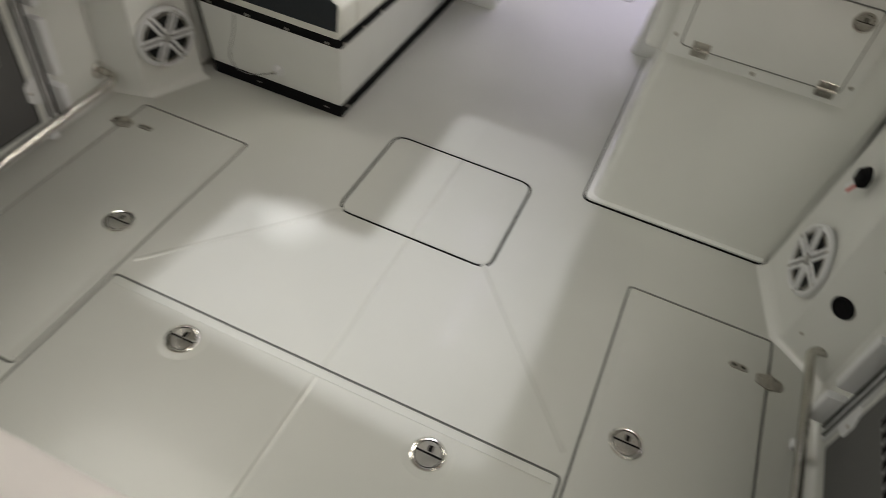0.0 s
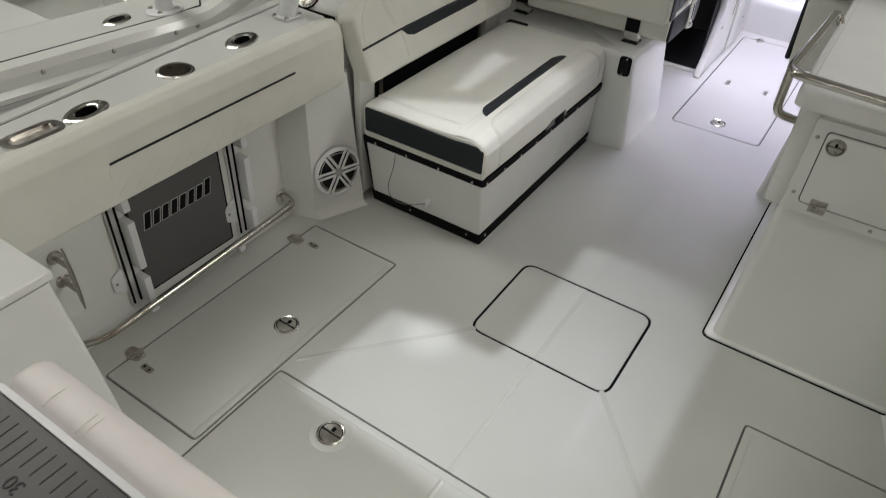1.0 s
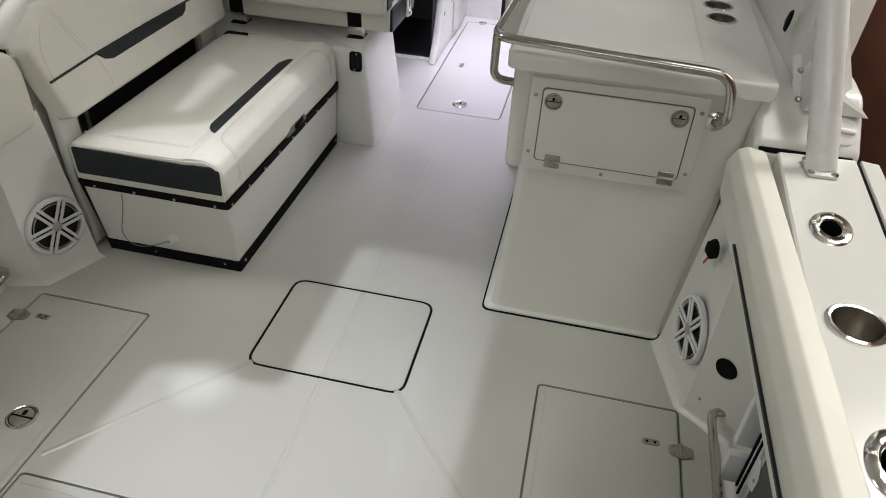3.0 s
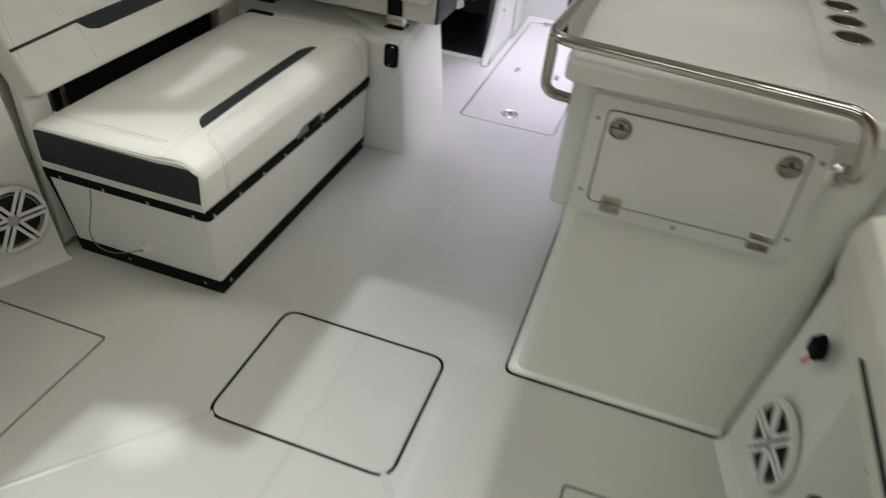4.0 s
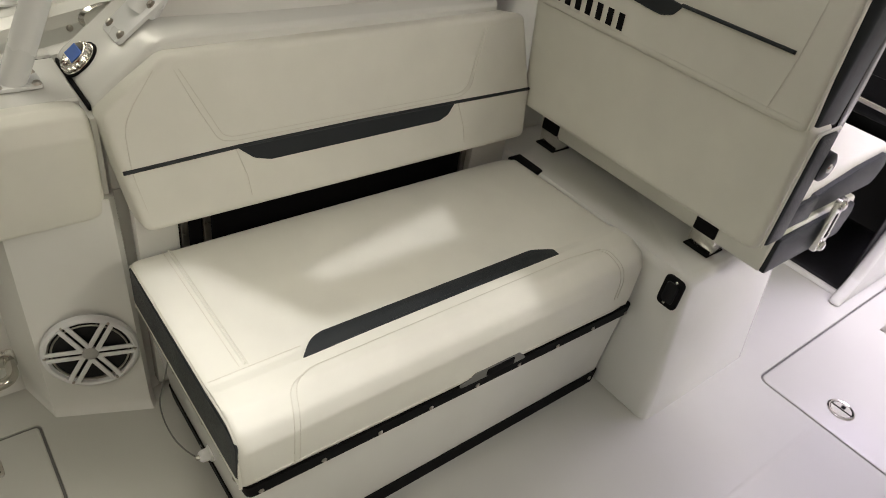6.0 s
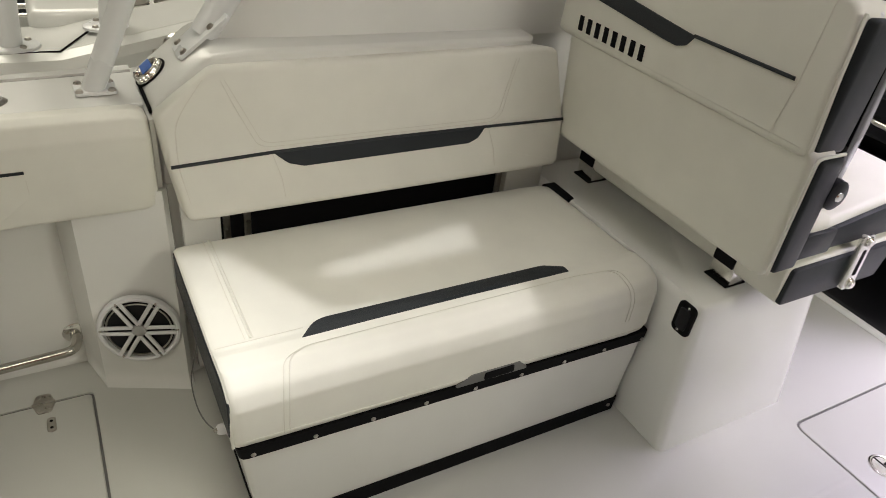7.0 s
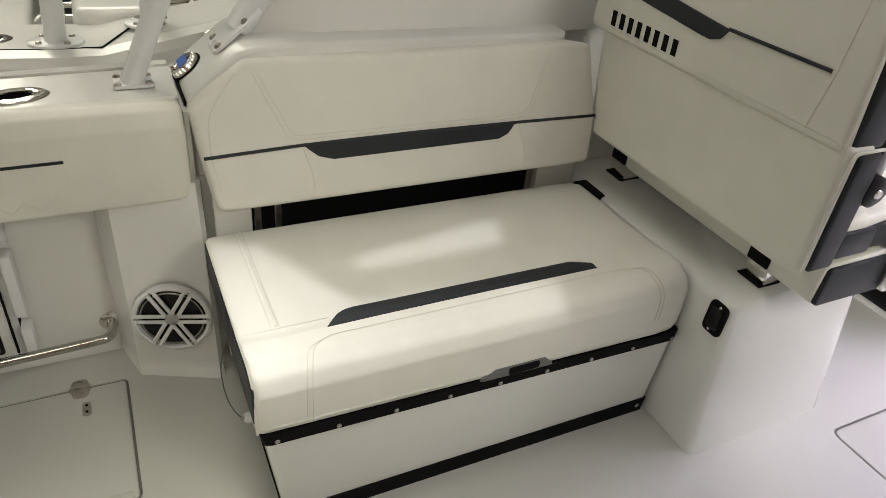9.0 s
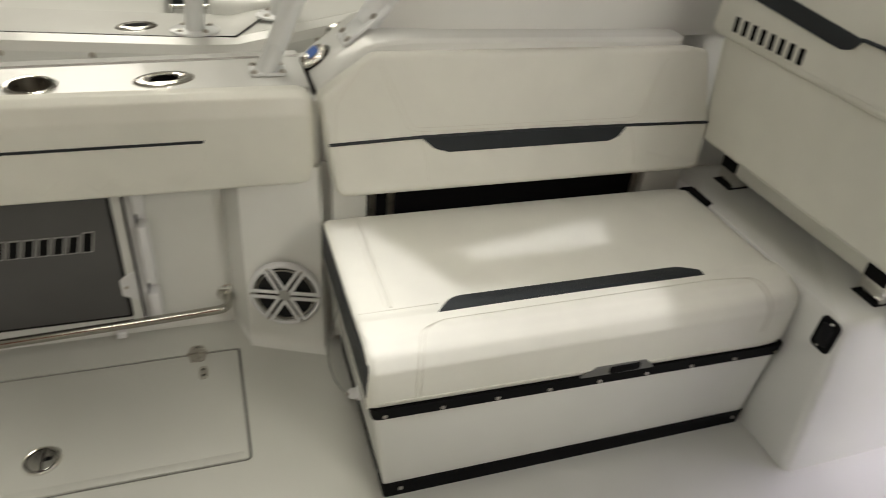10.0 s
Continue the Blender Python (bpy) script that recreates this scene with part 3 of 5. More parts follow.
part("bezel", lathe([(0, 0.006), (0.014, 0.008), (0.022, 0.006), (0.026, 0.0)], 20, m @ Matrix.Diagonal((0.8, 1.3, 1, 1))), RUBBER, t)
part("flap", lathe([(0, 0.012), (0.010, 0.010), (0.012, 0.006)], 16, m), BLACKPLASTIC, t)


def speaker(s):
    n = Vector((s * -0.92, -0.30, 0.07)).normalized() if s < 0 else Vector((-0.974, -0.2, 0.05))
    at = Vector((-1.098, 0.803, 0.198)) if s < 0 else Vector((1.112, 0.815, 0.240))
    t = thing("speaker", at, "round white marine loudspeaker with six-armed grille in the side panel", "loudspeaker", "speakers")
    m = frame_of(at + n * 0.002, n)
    R = 0.108
    part("rim", lathe([(R * 0.86, 0.004), (R * 0.875, 0.012), (R * 0.92, 0.014), (R * 0.98, 0.010), (R, 0.002), (R, -0.003)], 40, m), PLASTIC, t)
    part("cone", lathe([(0, 0.004), (R * 0.3, 0.002), (R * 0.83, 0.005), (R * 0.83, 0.003)], 32, m), BLACKPLASTIC, t, "dark speaker cone")
    part("inner_ring", lathe([(R * 0.755, 0.006), (R * 0.76, 0.009), (R * 0.785, 0.010), (R * 0.80, 0.008)], 40, m), SATIN, t)
    for k in range(6):
        a = 2 * math.pi * k / 6
        for d in (-0.0092, 0.0092):
            part("grille_arm", box((0.016, d - 0.0056, 0.008), (R * 0.89, d + 0.0056, 0.0145), 0.002, 1, m @ Matrix.Rotation(a + math.pi / 2 + math.pi / 6, 4, "Z")), PLASTIC, t)
    for k in range(6):
        a = 2 * math.pi * k / 6 + math.pi / 2 + math.pi / 6
        part("screw", lathe([(0, 0.0155), (0.003, 0.015), (0.0045, 0.012)], 8, m @ Matrix.Translation((R * 0.91 * math.cos(a), R * 0.91 * math.sin(a), 0))), SATIN, t)
    part("hub", lathe([(0, 0.0165), (0.014, 0.016), (0.019, 0.012), (0.019, 0.006)], 20, m), MARK, t, "grey hub badge")
    return t


speaker(-1)
speaker(1)


def toe_rail(s):
    t = thing("toe_rail", (s * 1.22, 0.1, 0.07), "polished stainless steel toe rail along the foot of the wall", "rail", "toe rails")
    part("tube", tube(smooth_path([(s * 1.265, 0.640, 0.092), (s * 1.195, 0.640, 0.088), (s * 1.195, 0.45, 0.078), (s * 1.185, -0.20, 0.06), (s * 1.187, -0.28, 0.059), (s * 1.265, -0.42, 0.058)], 0.085, 8), 0.0135, 14), DIMSTEEL, t)
    for y, z in ((0.640, 0.092), (-0.42, 0.058)):
        part("flange", lathe([(0.0, 0.006), (0.024, 0.006), (0.033, 0.001), (0.033, -0.002)], 20, frame_of((s * 1.268, y, z), (-s, 0, 0))), STEEL, t)
    for y in (0.33, -0.08):
        part("clip", box((s * 1.19 - 0.012, y - 0.014, 0.035), (s * 1.19 + 0.012, y + 0.014, 0.058), 0.003, 1), PLASTIC, t, "white plastic clip")
    return t


toe_rail(-1)
toe_rail(1)


def rod_rack(s, y):
    t = thing("rod_rack", (s * 1.25, y, 0.05), "white rod rack with padded blocks and black straps on the wall", "rod rack", "rod racks")
    X = s * 1.268
    part("backing", prism(rounded([(y - 0.028, 0.03), (y + 0.028, 0.03), (y + 0.028, 0.60), (y - 0.028, 0.60)], 0.01), 0, 0.010, 0.003, 1, Matrix(((0, 0, -s, X), (1, 0, 0, 0), (0, 1, 0, 0), (0, 0, 0, 1)))), PLASTIC, t)
    for dy in (-0.022, 0.004):
        part("strap", box((min(X - s * 0.008, X - s * 0.016), y + dy - 0.003, 0.05), (max(X - s * 0.008, X - s * 0.016), y + dy + 0.003, 0.60), 0.001, 1), RUBBER, t, "black rubber strap")
    for z0, z1 in ((0.055, 0.165), (0.205, 0.40), (0.44, 0.58)):
        lo, hi = sorted((X - s * 0.010, X - s * 0.062))
        part("block", box((lo, y + 0.006, z0), (hi, y + 0.034, z1), 0.006, 2), PLASTIC, t)
    part("ear", prism(rounded([(y - 0.075, 0.13), (y - 0.02, 0.10), (y - 0.02, 0.22), (y - 0.075, 0.19)], 0.015), 0, 0.006, 0.002, 1, Matrix(((0, 0, -s, X), (1, 0, 0, 0), (0, 1, 0, 0), (0, 0, 0, 1)))), PLASTIC, t)
    screw((X - s * 0.007, y - 0.058, 0.16), (-s, 0, 0), t)
    return t


for s in (-1, 1):
    rod_rack(s, 0.415)
    rod_rack(s, -0.085)
    t = thing("side_board", (s * 1.265, 0.15, 0.05), "dark grey board with a pale-edged mark on the side wall", "board", "side boards")
    M = Matrix(((0, 0, -s, s * 1.269), (1, 0, 0, 0), (0, 1, 0, 0), (0, 0, 0, 1)))
    part("border", prism(rect(-0.045, 0.045, 0.360, 0.60, 0.01), 0, 0.004, 0.001, 1, M), BLACKPLASTIC, t)
    part("panel", prism(rect(-0.036, 0.054, 0.351, 0.60, 0.008), 0.003, 0.006, 0.001, 1, M), GREY, t)
    # the maker's mark as plain strokes
    for k in range(8):
        y, hgt = 0.006 + k * 0.037, 0.062 if k in (0, 7) else 0.054
        sl = 0.011
        part("mark_edge", prism([(y - 0.004, 0.298), (y + 0.027, 0.298), (y + 0.030 + sl, 0.304 + hgt), (y - 0.001 + sl, 0.304 + hgt)], 0.006, 0.0072, 0, 1, M), MARK, t)
        part("mark_stroke", prism([(y, 0.302), (y + 0.023, 0.302), (y + 0.025 + sl, 0.300 + hgt), (y + 0.003 + sl, 0.300 + hgt)], 0.0072, 0.0085, 0, 1, M), RUBBER, t)

t = thing("mooring_cleat", (-1.25, -0.298, 0.29), "stainless steel mooring cleat on the side wall", "cleat")
part("horn", loft([[(-1.195 + a * r, -0.298 + b * r * 0.8 + 0.012 * (0.335 - z), z) for a, b in ((1, 0), (0.5, 0.87), (-0.5, 0.87), (-1, 0), (-0.5, -0.87), (0.5, -0.87))] for z, r in ((0.208, 0.003), (0.23, 0.006), (0.30, 0.0085), (0.365, 0.0085), (0.43, 0.006), (0.452, 0.003))], closed=True), SATIN, t)
for z in (0.38, 0.285):
    part("leg", tube([(-1.27, -0.298, z), (-1.198, -0.298, z)], 0.0085, 12), SATIN, t)
    foot = part("foot", lathe([(0, 0.008), (0.018, 0.006), (0.024, 0.0)], 18, frame_of((-1.268, -0.298, z), (1, 0, 0))), SATIN, t)
    for dy in (-0.017, 0.017):
        screw((-1.263, -0.298 + dy, z), (1, 0, 0), foot, 0.0045)


# starboard panel with outlet and drain hole
t = thing("socket_outlet", (1.103, 0.84, 0.53), "black round outlet with a red and white tag", "outlet")
n = Vector((-0.974, -0.227, 0)).normalized()
m = frame_of(Vector((1.1045, 0.842, 0.531)), n)
part("housing", lathe([(0, 0.014), (0.018, 0.014), (0.026, 0.010), (0.029, 0.0)], 20, m), RUBBER, t)
part("flap", box((-0.022, -0.024, 0.004), (0.022, 0.014, 0.022), 0.006, 2, m), RUBBER, t)
mt = m @ Matrix.Translation((-0.022, -0.048, 0)) @ Matrix.Rotation(radians(-28), 4, "Z")
tag = part("tag", box((-0.014, -0.032, 0.004), (0.014, 0.028, 0.006), 0, 1, mt), PLASTIC, t, "white tag with red print")
part("tag_print", box((0.001, -0.028, 0.0061), (0.011, 0.024, 0.0068), 0, 1, mt), RED, tag)
t = thing("hose_hole", (1.196, 0.66, 0.25), "black round hose outlet in the side wall", "outlet")
n = Vector((-0.622, -0.783, 0)).normalized()
part("ring", lathe([(0, 0.002), (0.026, 0.002), (0.030, 0.006), (0.034, 0.0)], 24, frame_of(Vector((1.196, 0.6585, 0.25)), n)), RUBBER, t)
for p in ((1.165, 0.6832, 0.085), (1.215, 0.6435, 0.42)):
    screw(p, n, t, 0.006)


# ---- things: the port lounge ----
def lounge():
    t = thing("lounge_seat", (-0.76, 1.48, 0.0), "white lounge bench with dark trim, vinyl cushion and flared base", "bench seat")
    lo = rect(-1.030, 0.962, -0.488, 2.022, 0.007, 3)
    hi = rect(-1.042, 0.918, -0.472, 2.040, 0.018, 3)

    def ring(f):
        return [(a.x + (b.x - a.x) * f, a.y + (b.y - a.y) * f) for a, b in zip(lo, hi)]

    def fall(y):
        """The trim drops slightly towards the bow."""
        return 0.012 - 0.021 * (y - 0.92)

    def band(name, f0, f1, z0, z1, mat, out=0.0, label="", low=0.0, high=1.0):
        secs = []
        for f, z, k in ((f0, z0, low), (f1, z1, high)):
            c = Vector((-0.76, 1.48))
            pts = []
            for p in ring(f):
                d = Vector(p) - c
                pts.append((p[0] + out * (1 if d.x > 0 else -1), p[1] + out * (1 if d.y > 0 else -1), z + k * fall(p[1])))
            secs.append(pts)
        return part(name, loft(secs, closed=True), mat, t, label)

    band("base", 0.0, 1.0, 0.002, 0.314, GEL, 0.0, "white flared seat base")
    foot = band("kick_strip", 0.0, 0.15, 0.0, 0.052, RUBBER, 0.004, "black rubber kick strip", 0, 0)
    trim = band("trim_strip", 0.90, 1.02, 0.297, 0.331, RUBBER, 0.006, "black trim strip with screws", 1, 1)
    for i in range(9):
        y = 0.945 + i * 0.1352
        screw((-0.4665, y, 0.306 + fall(y)), (1, 0, 0), trim, 0.0058)
    for i in range(4):
        x = -0.98 + i * 0.155
        screw((x, 0.911, 0.308 + fall(0.911)), (0, -1, 0), trim, 0.005)
    for x in (-0.545, -0.83):
        screw((x, 0.9555, 0.028), (0, -1, 0), foot, 0.005)
    for y in (1.0, 2.0):
        screw((-0.4815, y, 0.028), (1, 0, 0), foot, 0.0065)
    part("lip", prism(rect(-1.040, 0.925, -0.484, 2.03, 0.03), 0.320, 0.350, 0.006, 2), GEL, t)
    # dark side post that joins base and hinge
    part("corner_bead", tube([(-1.045, 0.925, 0.33), (-1.03, 0.972, 0.02)], 0.008, 8), RUBBER, t)
    # cushion: profile across x, drawn along y
    prof = [(-1.030, 0.345), (-1.030, 0.478), (-1.018, 0.492), (-0.70, 0.496), (-0.600, 0.499), (-0.575, 0.507), (-0.520, 0.510), (-0.478, 0.490), (-0.462, 0.455), (-0.462, 0.362), (-0.470, 0.345)]
    prof = rounded(prof, [0.005, 0.02, 0.02, 0.1, 0.03, 0.03, 0.04, 0.035, 0.03, 0.01, 0.005], 4)
    c = Vector((-0.75, 0.42))
    secs = []
    for y, k, dz in ((0.905, 0.965, 0), (0.909, 0.985, 0), (0.917, 0.997, 0), (0.93, 1.0, 0), (1.0, 1.0, 0.001), (1.25, 1.0, 0.004), (1.5, 1.0, 0.005), (1.8, 1.0, 0.003), (1.96, 1.0, 0), (2.01, 0.985, 0), (2.035, 0.95, 0), (2.045, 0.88, 0)):
        row = []
        for u, v in prof:
            z = c.y + (v - c.y) * k
            f = max(0.0, 1 - ((u + 0.8) / 0.26) ** 2)
            row.append((c.x + (u - c.x) * k, y, z + (dz * f if v > 0.47 else 0) + max(0, min(1, (0.47 - v) / 0.08)) * (fall(y) - 0.010)))
        secs.append(row)
    cushion = part("cushion", loft(secs, closed=True), VINYL, t, "white vinyl seat cushion", angle=60)
    part("end_panel", prism(rounded([(-1.022, 0.374), (-0.472, 0.376), (-0.472, 0.470), (-0.500, 0.484), (-0.560, 0.482), (-0.60, 0.478), (-1.022, 0.478)], 0.010), 0, 0.005, 0.002, 1,
         Matrix(((1, 0, 0, 0), (0, 0, -1, 0.906), (0, 1, 0, 0), (0, 0, 0, 1)))), NAVY, cushion, "dark slate vinyl end panel")
    # dark insert with slanted ends
    ins = rounded([(-0.572, 1.082), (-0.574, 1.80), (-0.600, 1.80), (-0.624, 1.745), (-0.624, 1.13)], [0.003, 0.003, 0.01, 0.05, 0.07], 6)
    part("insert", prism(ins, 0.499, 0.5075, 0.002, 2), NAVY, cushion, "dark slate vinyl insert")
    for y, r, mat in ((0.976, 0.0009, STITCH), (0.988, 0.0030, VINYL), (0.9935, 0.0012, STITCH)):
        part("seam", tube([(-1.02, y, 0.4925), (-0.80, y, 0.4965), (-0.62, y, 0.4995)], r, 8), mat, cushion)
    part("seam", tube([(-0.612, 0.912, 0.4985), (-0.612, 1.10, 0.501)], 0.0010, 6), STITCH, cushion)
    for d in (0, 0.012):
        part("seam", tube(smooth_path([(-0.4605, 1.022 - d, 0.362), (-0.4605, 1.022 - d, 0.455), (-0.476, 1.027 - d, 0.4925), (-0.520, 1.04 - d, 0.5112), (-0.545, 1.08, 0.5108 + 0.0002), (-0.550, 1.80, 0.511), (-0.54, 1.90 + d, 0.510), (-0.520, 1.915 + d, 0.5105), (-0.476, 1.925 + d, 0.4925), (-0.4605, 1.93 + d, 0.455), (-0.4605, 1.93 + d, 0.39)], 0.02, 3), 0.0010, 6), STITCH, cushion)
    part("piping", tube(smooth_path([(-1.026, 0.906, 0.352), (-1.026, 0.906, 0.482), (-0.61, 0.906, 0.488), (-0.52, 0.906, 0.496), (-0.478, 0.906, 0.478), (-0.470, 0.906, 0.352)], 0.02, 4), 0.0035, 8), VINYL, cushion)
    part("hem", tube([(-0.4622, 0.93 + i * 0.107, 0.366 + fall(0.93 + i * 0.107) - 0.010) for i in range(11)], 0.0013, 6), STITCH, cushion)
    # finger pull below the front roll
    # a flat grey plate carries the shade of the recess in its colour
    part("pull_recess", prism(rounded([(1.415, 0.334), (1.632, 0.330), (1.600, 0.362), (1.462, 0.364)], 0.006), -0.4660, -0.4604, 0.001, 1, Matrix(((0, 0, 1, 0), (1, 0, 0, 0), (0, 1, 0, 0), (0, 0, 0, 1)))), GREYRUBBER, t, "finger recess with its shade in the grey")
    part("pull_latch", box((-0.470, 1.500, 0.336), (-0.4560, 1.585, 0.358), 0.004, 2), RUBBER, t, "black finger pull")
    # loose cord with plug
    cord = part("cord", tube(smooth_path([(-0.885, 0.9205, 0.300), (-0.882, 0.908, 0.255), (-0.905, 0.892, 0.15), (-0.885, 0.892, 0.10), (-0.83, 0.895, 0.092), (-0.775, 0.903, 0.108), (-0.737, 0.912, 0.124)], 0.04), 0.0018, 6), GREYRUBBER, t, "thin grey cord")
    m = frame_of((-0.733, 0.947, 0.120), (0, -1, 0.1))
    part("plug", lathe([(0, 0.030), (0.010, 0.029), (0.014, 0.024), (0.015, 0.008), (0.020, 0.005), (0.020, 0.0)], 18, m), PLASTIC, cord, "white round plug")
    part("plug_pin", lathe([(0, 0.038), (0.005, 0.037), (0.006, 0.028)], 12, m), STEEL, cord)
    return t


lounge()

# locker opening behind the bench, its shade a near-black sheet, with its steel frame
t = thing("locker_opening", (-1.1, 1.45, 0.2), "locker opening behind the bench, its shade a near-black sheet, with steel uprights", "locker")
part("back", box((-1.128, 0.98, 0.1), (-1.105, 2.03, 0.62), 0.002, 1), SHADEBLACK, t)
for y in (1.045, 1.10, 1.90):
    part("upright", box((-1.108, y, 0.1), (-1.095, y + 0.018, 0.62), 0.002, 1), SATIN, t)
for y0, y1 in ((0.940, 1.035), (1.92, 2.06)):
    part("side_panel", box((-1.11, y0, 0.02), (-1.075, y1, 0.64), 0.006, 2), GEL, t)


def back_cushion():
    """The port backrest: a long padded board that leans outward."""
    t = thing("backrest_cushion", (-1.05, 1.48, 0.57), "long white vinyl backrest with dark piping and slate insert", "cushion")
    z0, z1 = 0.0, 0.365
    out = [(0.945, z0), (2.062, z0), (2.075, 0.14), (2.04, z1 - 0.01), (1.99, z1), (1.05, z1), (0.965, z1 - 0.06), (0.908, z1 - 0.105), (0.922, 0.14)]
    out = rounded(out, [0.03, 0.026, 0.04, 0.03, 0.03, 0.05, 0.03, 0.03, 0.05], 5)
    lean = radians(13)
    # local x runs along y, local y up the face, local z towards the cockpit
    ux, uz = Vector((-math.sin(lean), 0, math.cos(lean))), Vector((math.cos(lean), 0, math.sin(lean)))
    m = Matrix.Translation((-1.092, 0, 0.540)) @ Matrix(((0, ux.x, uz.x), (1, 0, 0), (0, ux.z, uz.z))).to_4x4()
    part("pad", prism(out, 0.0, 0.085, 0.016, 5, m), VINYL, t, angle=60)
    F = 0.0855

    def on(y, h, d=0.0):
        return m @ Vector((y, h, F + d))

    part("insert", prism(rounded([(1.165, 0.152), (1.79, 0.150), (1.765, 0.120), (1.735, 0.108), (1.245, 0.106), (1.205, 0.118)], [0.002, 0.002, 0.02, 0.03, 0.04, 0.02], 4), F - 0.002, F + 0.0025, 0.001, 1, m), NAVY, t, "dark slate vinyl insert")
    part("piping", tube([on(0.925, 0.143), on(1.17, 0.151), on(1.48, 0.153), on(1.79, 0.150), on(2.068, 0.145)], 0.0045, 8), NAVY, t)
    part("seam", tube([on(1.165, 0.150), on(1.185, 0.08), on(1.19, 0.03)], 0.0010, 6), STITCH, t)
    part("seam", tube([on(1.80, 0.150), on(1.82, 0.08), on(1.825, 0.03)], 0.0010, 6), STITCH, t)
    for d in (0, 0.010):
        part("seam", tube(smooth_path([on(1.07 - d, 0.335), on(1.10 - d, 0.272 - d), on(1.142 - d, 0.182 - d), on(1.165, 0.175 - d), on(1.81, 0.172 - d), on(1.835 + d, 0.19 - d), on(1.86 + d, 0.26), on(1.89 + d, 0.335)], 0.02), 0.0009, 6), STITCH, t)
    part("gusset_seam", tube(smooth_path([on(1.02, 0.338, -0.002), on(0.968, 0.275), on(0.945, 0.235), on(0.942, 0.14), on(0.962, 0.02, -0.002)], 0.03), 0.0012, 6), STITCH, t)
    part("mount", box((-1.16, 1.10, 0.62), (-1.10, 1.90, 0.80), 0.01, 1), BLACKPLASTIC, t)
    return t


back_cushion()


# ---- things: seat pedestal and helm bench, port ----
def pedestal():
    t = thing("seat_pedestal", (-0.75, 2.3, 0.0), "glossy white moulded seat pedestal rising from the deck", "pedestal")
    a = rounded([(-1.17, 2.041), (-0.292, 2.041), (-0.296, 2.59), (-1.17, 2.59)], [0, 0.03, 0.05, 0], 5)
    b = rounded([(-1.17, 2.062), (-0.352, 2.060), (-0.352, 2.57), (-1.17, 2.57)], [0, 0.03, 0.05, 0], 5)
    secs = [[(p.x, p.y, 0.0) for p in a]]
    for f, z, k in ((0.93, 0.455, 0), (0.97, 0.472, 0.003), (1.0, 0.480, 0.010)):
        secs.append([(p.x + (q.x - p.x) * f - (k if p.x > -1 else 0), p.y + (q.y - p.y) * f + (k if p.y < 2.3 else -k), z) for p, q in zip(a, b)])
    part("body", loft(secs, closed=True), GLOSS, t, angle=40)
    n = Vector((0, -1, 0.045)).normalized()
    m = frame_of((-0.384, 2.0585, 0.424), n)
    s = part("outlet_cover", prism(rect(-0.030, -0.047, 0.030, 0.047, 0.018), 0, 0.008, 0.003, 2, m), RUBBER, t, "black oval outlet cover")
    part("flap", prism(rect(-0.018, -0.032, 0.018, 0.032, 0.012), 0.007, 0.012, 0.003, 2, m), BLACKPLASTIC, s)
    for dy in (-0.037, 0.037):
        part("screw", lathe([(0, 0.0105), (0.003, 0.010), (0.0045, 0.008)], 8, m @ Matrix.Translation((0.006 if dy > 0 else -0.006, dy, 0))), STEEL, s)
    part("vent", box((-1.03, 2.030, 0.42), (-0.92, 2.084, 0.4865), 0.008, 3), RUBBER, t, "black vent cover")
    return t


pedestal()


